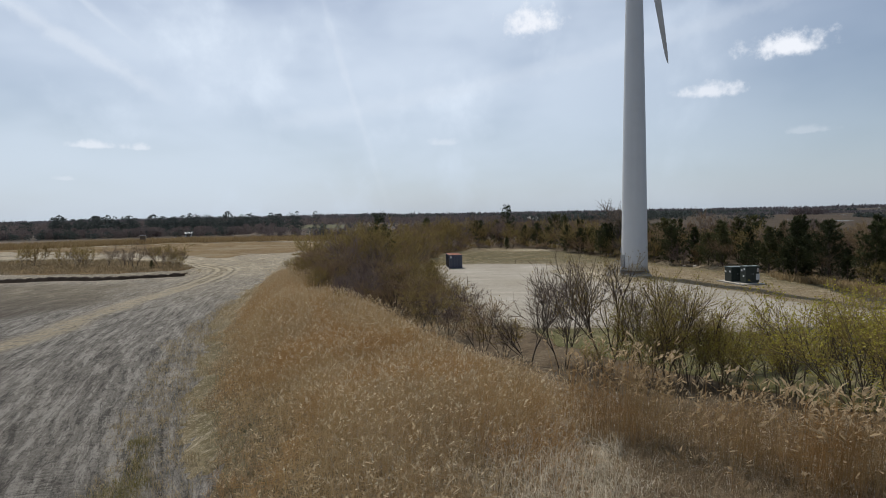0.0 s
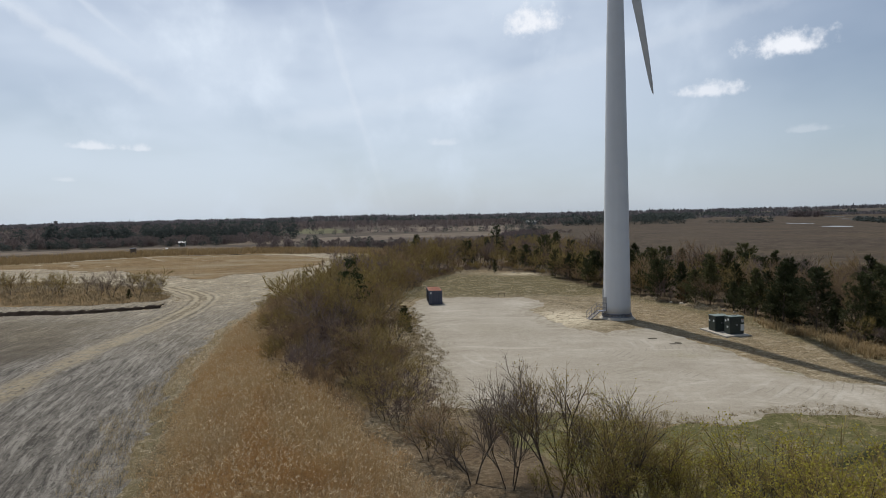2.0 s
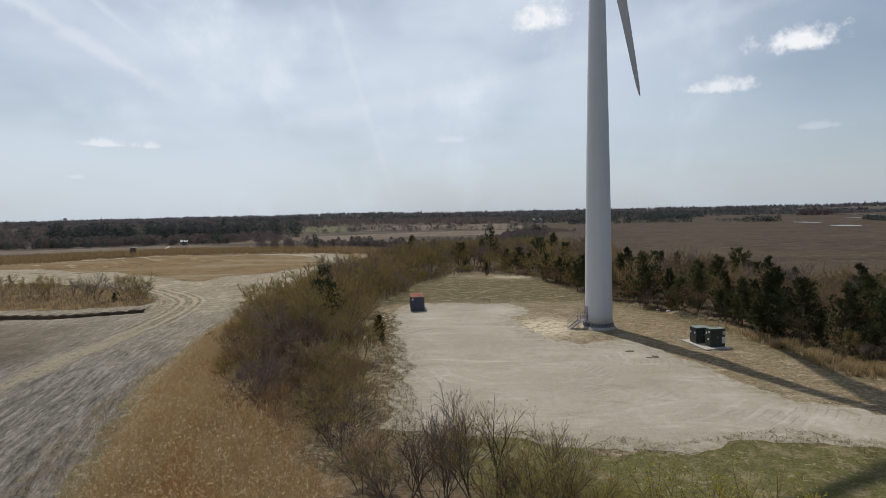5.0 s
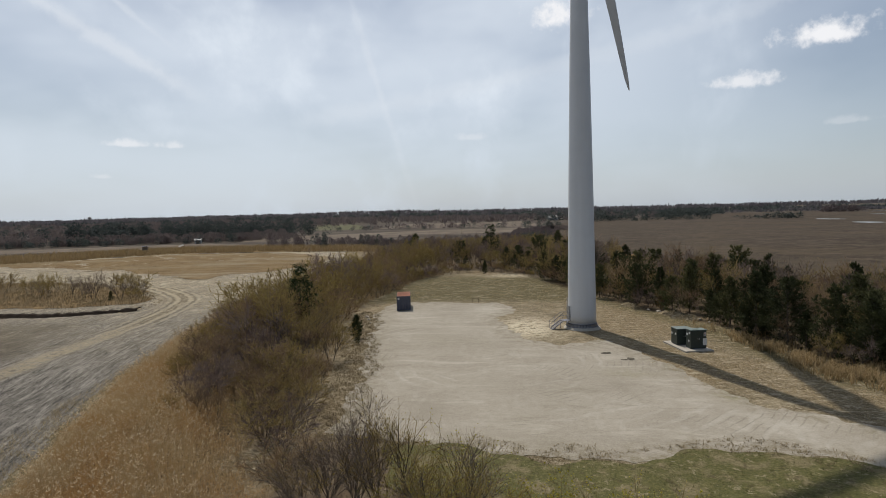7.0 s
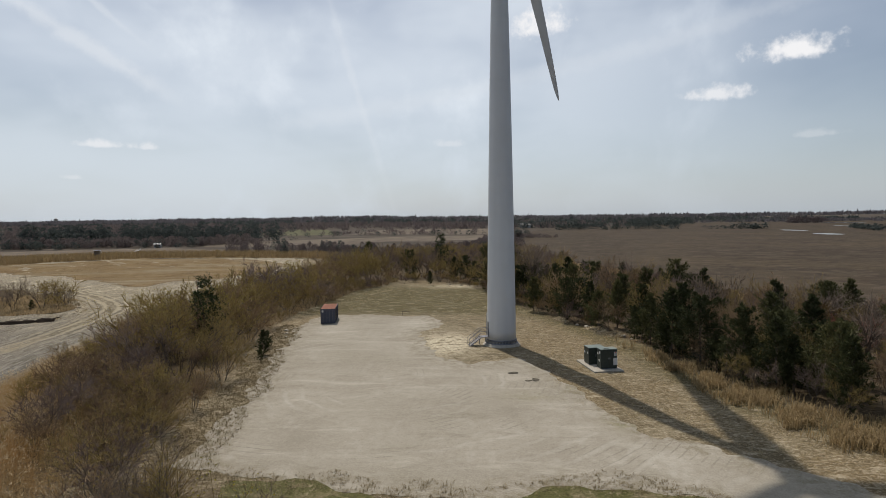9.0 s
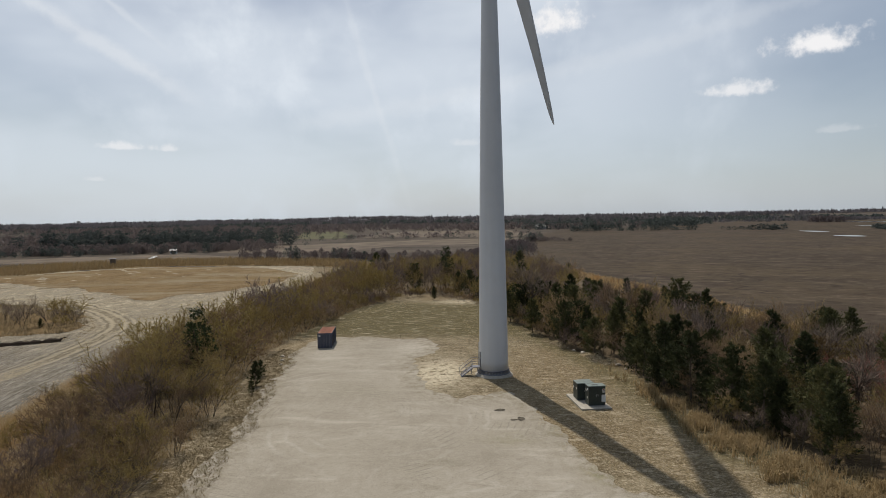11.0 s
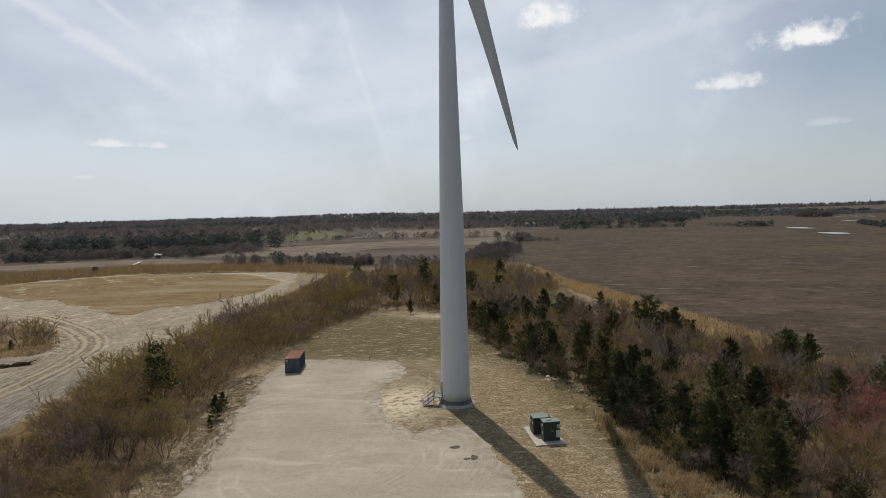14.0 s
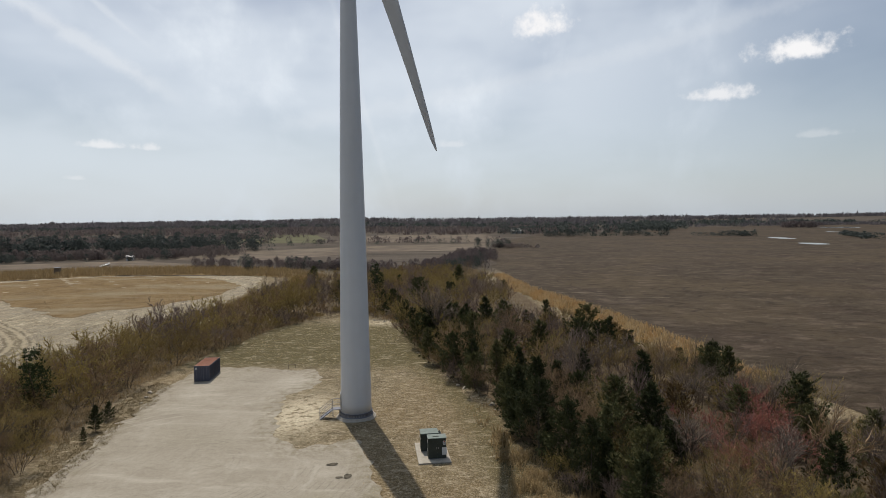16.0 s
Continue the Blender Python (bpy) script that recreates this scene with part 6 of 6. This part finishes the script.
def band(name, line, depth, n, height, width, mat, seed, label, category, kindness="stuff", pieces=26, fine=0.34, ends=1.0):
    """Far vegetation: each plant a cloud of ragged leaf clumps rising to an uneven top."""
    r = np.random.default_rng(seed)
    pts = np.array(line, float)
    pieces, fine = int(pieces * (1.9 if abs(pts[0][1]) < 620 else 0.9)), fine * (0.66 if abs(pts[0][1]) < 620 else 0.8)
    seg = np.hypot(*np.diff(pts, axis=0).T)
    s = r.uniform(0, seg.sum(), n)
    cum = np.r_[0, np.cumsum(seg)]
    x, y = np.interp(s, cum, pts[:, 0]), np.interp(s, cum, pts[:, 1])
    x, y = x + r.normal(0, depth * 0.3, n), y + r.uniform(-0.5, 0.5, n) * depth
    open_up = (depth > 200) & (pts[0][1] < 1400) & (wobble(x, y, 38, seed) + 0.5 * wobble(x, y, 13, 3) < -0.28)
    x, y, s, n = x[~open_up], y[~open_up], s[~open_up], int((~open_up).sum())
    z = ground_z(x, y)
    h = height * (r.uniform(0.55, 1.15, n) if pts[0][1] < 1000 else r.uniform(0.8, 1.0, n)) * (1 + 0.15 * wobble(x, y, 60, seed))
    h = h * (1 - (1 - ends) * np.abs(2 * s / seg.sum() - 1) ** 1.5)
    rad = width * r.uniform(0.6, 1.2, n)
    x, y, z, h, rad = (np.repeat(v, pieces) for v in (x, y, z, h, rad))
    m = len(x)
    f = r.random(m) ** 0.8
    a = r.uniform(0, 2 * np.pi, m)
    env = rad * np.sqrt(np.clip(1 - (2 * f - 0.85) ** 2 / 1.35, 0.02, 1)) * np.sqrt(r.random(m))
    c = np.stack([x + env * np.cos(a), y + env * np.sin(a), z + h * (0.05 + 0.92 * f)], -1)
    size = (rad * fine * r.uniform(0.5, 1.3, m))[:, None]
    bare = "bare" in mat.name
    d = r.normal(0, 1, (m, 3)) * np.array([1, 1, 0.55]) + np.array([0, 0, 1.3 if bare else 0.0])
    if bare:
        size = size * 1.25
    d /= np.linalg.norm(d, axis=1, keepdims=True)
    e = np.cross(d, r.normal(0, 0.5, (m, 3)) + np.array([0, -0.3, 1.0]))
    e /= np.linalg.norm(e, axis=1, keepdims=True) + 1e-9
    lobe = 0.32 if bare else 0.6
    V = np.concatenate([c - d * size, c + e * size * lobe, c + d * size * np.array([[1, 1, 1.3]]), c - e * size * lobe])
    i = np.arange(m)
    Q = np.stack([i, m + i, 2 * m + i, 3 * m + i], -1)
    return tagged(new(name, fast_mesh(name, V, Q, np.zeros((0, 3), int), [mat])), label, category, kind=kindness)


REED_BANK = [(-330, 205), (-240, 235), (-186, 264), (-177, 289), (-145, 309), (-98, 311), (-60, 302), (-34, 284), (-24, 296), (-52, 332), (-90, 348), (-125, 356), (-175, 356), (-214, 330), (-250, 290), (-345, 240)]
tufts("far_reed_bank", REED_BANK, 13000, 3.0, 0.9, M["bank_reed"], 41, "far bank of tan reeds edging the basin", "reeds", 3)
sheet("reed_bank_ground", np.arange(-350, -16, 3.0), np.arange(200, 362, 3.0), M["straw"], lambda x, y: to_polygon(x, y, REED_BANK) + 2.5 * wobble(x, y, 9, 2), 0.14, label="ground under the far bank of reeds, strewn with straw", category="dry grass field")
tufts("basin_side_reeds", [(-38, 292), (-34, 250), (-34, 205), (-36, 165), (-30, 165), (-28, 205), (-27, 250), (-32, 292)], 1800, 2.6, 0.8, M["reed"], 42, "reeds along the wooded dike", "reeds", 3)
tufts("marsh_edge_reeds", [(56, 300), (61, 240), (70, 200), (77, 168), (84, 140), (88, 110), (97, 112), (95, 140), (88, 172), (80, 207), (69, 245), (62, 300)], 6500, 1.7, 0.8, M["reed"], 43, "tawny reeds where wood meets marsh", "reeds", 3)
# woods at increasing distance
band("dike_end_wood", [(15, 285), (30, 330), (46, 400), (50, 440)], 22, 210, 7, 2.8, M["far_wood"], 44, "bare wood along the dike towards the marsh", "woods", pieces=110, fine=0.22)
band("dike_end_cedars", [(34, 300), (44, 350), (50, 420), (52, 440)], 14, 66, 7, 2.0, M["far_pine"], 45, "dark cedars at the end of the dike", "woods", pieces=110, fine=0.24)
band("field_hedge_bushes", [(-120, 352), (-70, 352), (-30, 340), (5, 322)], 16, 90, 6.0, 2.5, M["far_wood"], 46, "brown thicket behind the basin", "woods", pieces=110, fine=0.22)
band("field_hedge_cedars", [(-118, 360), (-100, 362), (-84, 330), (-30, 345)], 14, 14, 9, 2.4, M["far_pine"], 47, "scattered dark cedars behind the basin", "woods", pieces=150, fine=0.22)
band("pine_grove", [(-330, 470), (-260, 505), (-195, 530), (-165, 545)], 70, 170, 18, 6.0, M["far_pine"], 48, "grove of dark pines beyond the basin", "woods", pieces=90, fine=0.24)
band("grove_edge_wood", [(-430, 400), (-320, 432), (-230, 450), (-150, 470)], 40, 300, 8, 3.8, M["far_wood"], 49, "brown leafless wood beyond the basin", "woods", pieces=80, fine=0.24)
band("grove_edge_cedars", [(-380, 395), (-260, 420), (-180, 440)], 30, 46, 7, 3.4, M["far_pine"], 63, "cedars along the edge of the pine grove", "woods", pieces=70, fine=0.26)
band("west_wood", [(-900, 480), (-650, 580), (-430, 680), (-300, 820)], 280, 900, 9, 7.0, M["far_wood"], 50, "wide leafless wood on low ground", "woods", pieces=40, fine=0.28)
band("west_wood_pines", [(-900, 560), (-600, 720), (-400, 860)], 260, 140, 13, 6.0, M["far_pine"], 51, "scattered pines in the low wood", "woods", pieces=50, fine=0.28)
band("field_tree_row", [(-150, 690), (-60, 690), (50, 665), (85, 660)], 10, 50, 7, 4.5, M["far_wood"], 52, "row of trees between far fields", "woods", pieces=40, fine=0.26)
band("field_tree_row_cedars", [(-150, 640), (0, 660), (70, 640)], 20, 22, 8, 3.5, M["far_pine"], 53, "cedars between far fields", "woods", pieces=60, fine=0.26)
band("marsh_cedar_islet", [(56, 548), (78, 560)], 14, 18, 9, 2.2, M["far_pine"], 64, "clump of dark cedars standing in the marsh", "woods", pieces=140, fine=0.22)
band("marsh_islet_scrub", [(66, 552), (96, 548)], 16, 34, 4, 2.5, M["far_wood"], 65, "brown scrub round the cedar clump", "woods", pieces=60, fine=0.24)
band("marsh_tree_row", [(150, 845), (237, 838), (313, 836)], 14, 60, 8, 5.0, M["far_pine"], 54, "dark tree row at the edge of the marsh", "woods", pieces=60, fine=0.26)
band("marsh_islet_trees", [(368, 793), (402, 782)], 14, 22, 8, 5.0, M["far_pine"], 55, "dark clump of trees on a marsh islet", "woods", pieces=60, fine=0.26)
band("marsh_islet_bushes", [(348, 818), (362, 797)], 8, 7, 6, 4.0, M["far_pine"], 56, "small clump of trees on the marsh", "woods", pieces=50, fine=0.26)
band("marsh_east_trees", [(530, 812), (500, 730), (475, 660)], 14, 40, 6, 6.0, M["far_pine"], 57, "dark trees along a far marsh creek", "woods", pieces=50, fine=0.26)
band("marsh_far_islet", [(676, 1232), (726, 1200)], 24, 26, 13, 9.0, M["far_wood"], 66, "wooded islet far out in the marsh", "woods", pieces=50, fine=0.28)
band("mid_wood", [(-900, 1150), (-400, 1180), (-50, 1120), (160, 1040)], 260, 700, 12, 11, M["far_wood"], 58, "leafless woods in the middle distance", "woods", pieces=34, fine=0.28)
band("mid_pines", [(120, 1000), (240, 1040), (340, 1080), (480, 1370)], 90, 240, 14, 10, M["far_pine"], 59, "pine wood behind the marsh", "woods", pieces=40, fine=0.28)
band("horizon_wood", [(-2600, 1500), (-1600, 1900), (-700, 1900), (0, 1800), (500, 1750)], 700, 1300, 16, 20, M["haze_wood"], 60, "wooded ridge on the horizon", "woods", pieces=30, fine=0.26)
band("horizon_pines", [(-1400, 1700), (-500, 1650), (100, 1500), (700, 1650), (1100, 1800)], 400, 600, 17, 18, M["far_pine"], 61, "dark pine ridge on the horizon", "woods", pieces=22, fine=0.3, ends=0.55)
band("horizon_marsh_wood", [(560, 1420), (770, 1460), (1400, 1600), (2200, 1640), (3000, 1560)], 160, 520, 6, 14, M["haze_wood"], 62, "low haze-tinted wood across the marsh", "woods", pieces=22, fine=0.3)

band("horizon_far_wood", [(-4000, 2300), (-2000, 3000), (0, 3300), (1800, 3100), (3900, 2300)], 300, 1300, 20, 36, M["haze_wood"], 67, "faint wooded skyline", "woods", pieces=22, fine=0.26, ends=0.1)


# ---- small things far and near ----
def boulder(x, y, size, seed):
    bm = bmesh.new()
    bmesh.ops.create_icosphere(bm, subdivisions=2, radius=1)
    for v in bm.verts:
        n = noise.noise(v.co * 1.3 + Vector((seed, 0, 0)))
        v.co = v.co * (0.8 + 0.5 * n)
        v.co.z *= 0.6
    me = bpy.data.meshes.new("boulder")
    bm.to_mesh(me)
    bm.free()
    me.materials.append(M["rock"])
    ob = tagged(new("boulder", me), "rough pale chunk of rubble lying in dry grass", "boulder", "rubble at the edge of the yard")
    ob.matrix_basis = pose(x, y, gz(x, y) + size * 0.2, 0, 0, seed * 77) @ Matrix.Diagonal((size, size * 0.75, size * 0.8, 1))


for k, (x, y, z) in enumerate(((44.6, 101, 0.9), (45.8, 98.5, 0.7), (46.6, 97, 1.0), (47.4, 95.5, 0.6), (48.4, 93.5, 0.8), (43.4, 103, 0.6), (48.9, 91, 0.5), (-2.6, 96, 0.55), (-3.4, 98.5, 0.7), (-1.8, 93.2, 0.4), (20.6, 161, 0.6),
                               (23.5, 159, 0.5), (0.6, 84, 0.35), (2.2, 72, 0.3), (42.2, 106.5, 0.5))):
    boulder(x, y, z * 0.75, k + 1)

def earth_mound(x, y, turn, length, wide, tall, seed):
    """A low ragged bank of dumped soil and rubble."""
    bm = bmesh.new()
    nu, nv = 34, 14
    rows = []
    for i in range(nu + 1):
        u = 2 * i / nu - 1
        row = []
        for j in range(nv + 1):
            v = 2 * j / nv - 1
            f = max(0.0, 1 - u * u) ** 0.5 * max(0.0, 1 - v * v)
            n = noise.noise(Vector((u * 4 + seed, v * 2.2, 0.3))) + 0.5 * noise.noise(Vector((u * 11, v * 6 + seed, 1.7)))
            row.append(bm.verts.new((u * length / 2, v * wide / 2 + 0.25 * n, tall * f * (0.75 + 0.55 * n) - 0.06)))
        rows.append(row)
    for a, b in zip(rows, rows[1:]):
        for j in range(nv):
            bm.faces.new((a[j], b[j], b[j + 1], a[j + 1])).smooth = True
    me = bpy.data.meshes.new("earth_mound")
    bm.to_mesh(me)
    bm.free()
    me.materials.append(M["ground"])
    ob = tagged(new("earth_mound", me), "low ragged mound of dumped soil and rubble beside the wood", "earth mound")
    ob.matrix_basis = pose(x, y, gz(x, y), 0, 0, turn)


earth_mound(46.4, 97.2, -66, 8.5, 2.6, 1.0, 3)
earth_mound(41.6, 107.5, -68, 5.0, 2.0, 0.7, 8)

rack = thing("wooden_rack", 14.2, 112.6, gz(14.2, 112.6), 12, "small weathered wooden post rack on the grass", "rack")
for x in (-0.6, 0.6):
    part("post", block(x - 0.03, -0.03, -0.1, x + 0.03, 0.03, 0.8), M["wood"], rack)
part("crossbar", block(-0.7, -0.02, 0.7, 0.7, 0.02, 0.76), M["wood"], rack)

blind = thing("hunting_blind", -174, 313, gz(-174, 313), 20, "dark timber hunting blind on posts in reeds", "hunting blind")
for x in (-1.1, 1.1):
    for y in (-1.1, 1.1):
        part("post", block(x - 0.12, y - 0.12, -0.2, x + 0.12, y + 0.12, 3.2), M["wood"], blind)
part("cabin", block(-1.3, -1.3, 2.4, 1.3, 1.3, 4.4), M["wood"], blind, bevel=0.05)
part("roof", block(-1.6, -1.6, 4.4, 1.6, 1.6, 4.55), M["flange"], blind)


def shed(x, y, turn, w, d, h, label):
    ob = thing("farm_shed", x, y, gz(x, y), turn, label, "shed", "far buildings")
    part("wall", block(-w / 2, -d / 2, -0.3, w / 2, d / 2, h), M["white"], ob)
    bm = bmesh.new()
    pts = [(-w / 2 - 0.4, -d / 2 - 0.4, h), (w / 2 + 0.4, -d / 2 - 0.4, h), (w / 2 + 0.4, d / 2 + 0.4, h), (-w / 2 - 0.4, d / 2 + 0.4, h), (-w / 2 - 0.4, 0, h + d * 0.35), (w / 2 + 0.4, 0, h + d * 0.35)]
    v = [bm.verts.new(p) for p in pts]
    for f in ((0, 1, 5, 4), (2, 3, 4, 5), (1, 2, 5), (3, 0, 4), (3, 2, 1, 0)):
        bm.faces.new([v[i] for i in f])
    part("roof", bm, M["white"], ob, "pale metal roof")
    part("door", block(-1.2, -d / 2 - 0.06, 0, 1.2, -d / 2 + 0.02, 2.3), M["wood"], ob)
    for k in (-1, 1):
        part("window", block(k * w * 0.32 - 0.6, -d / 2 - 0.06, 1.0, k * w * 0.32 + 0.6, -d / 2 + 0.02, 2.0), M["sign_dark"], ob)


shed(-203, 428, 15, 4.5, 3.2, 2.6, "small white-roofed shed at the edge of pines")
shed(-520, 640, 30, 9, 6, 3.2, "far white farm shed among bare woods")
shed(-640, 700, -20, 9, 6, 3.2, "far white farm shed among bare woods")
shed(120, 1010, 10, 16, 9, 5.0, "far pale house behind the marsh")

walk_way = thing("wooden_walkway", -188, 375, gz(-188, 375), 112, "long pale wooden walkway crossing wet ground", "walkway")
part("deck", block(-12, -0.9, 0.7, 12, 0.9, 0.85), M["sign"], walk_way)
for x in (-11, -5.5, 0, 5.5, 11):
    part("post", block(x - 0.1, -0.8, -0.4, x + 0.1, -0.6, 1.6), M["wood"], walk_way)
for z in (1.2, 1.55):
    part("rail", block(-12, -0.75, z, 12, -0.68, z + 0.08), M["sign"], walk_way)

tower_far = thing("water_tower", -1437, 2025, gz(-1437, 2025) + 2, 0, "far water tower on the horizon", "water tower")
part("stem", lathe([(3.0, -14), (1.6, 4), (1.5, 16), (2.6, 18)], 20), M["roof"], tower_far)
part("tank", lathe([(2.0, 17), (6.0, 20), (6.8, 22), (6.0, 24), (3.0, 26), (0.4, 27)], 24), M["roof"], tower_far)
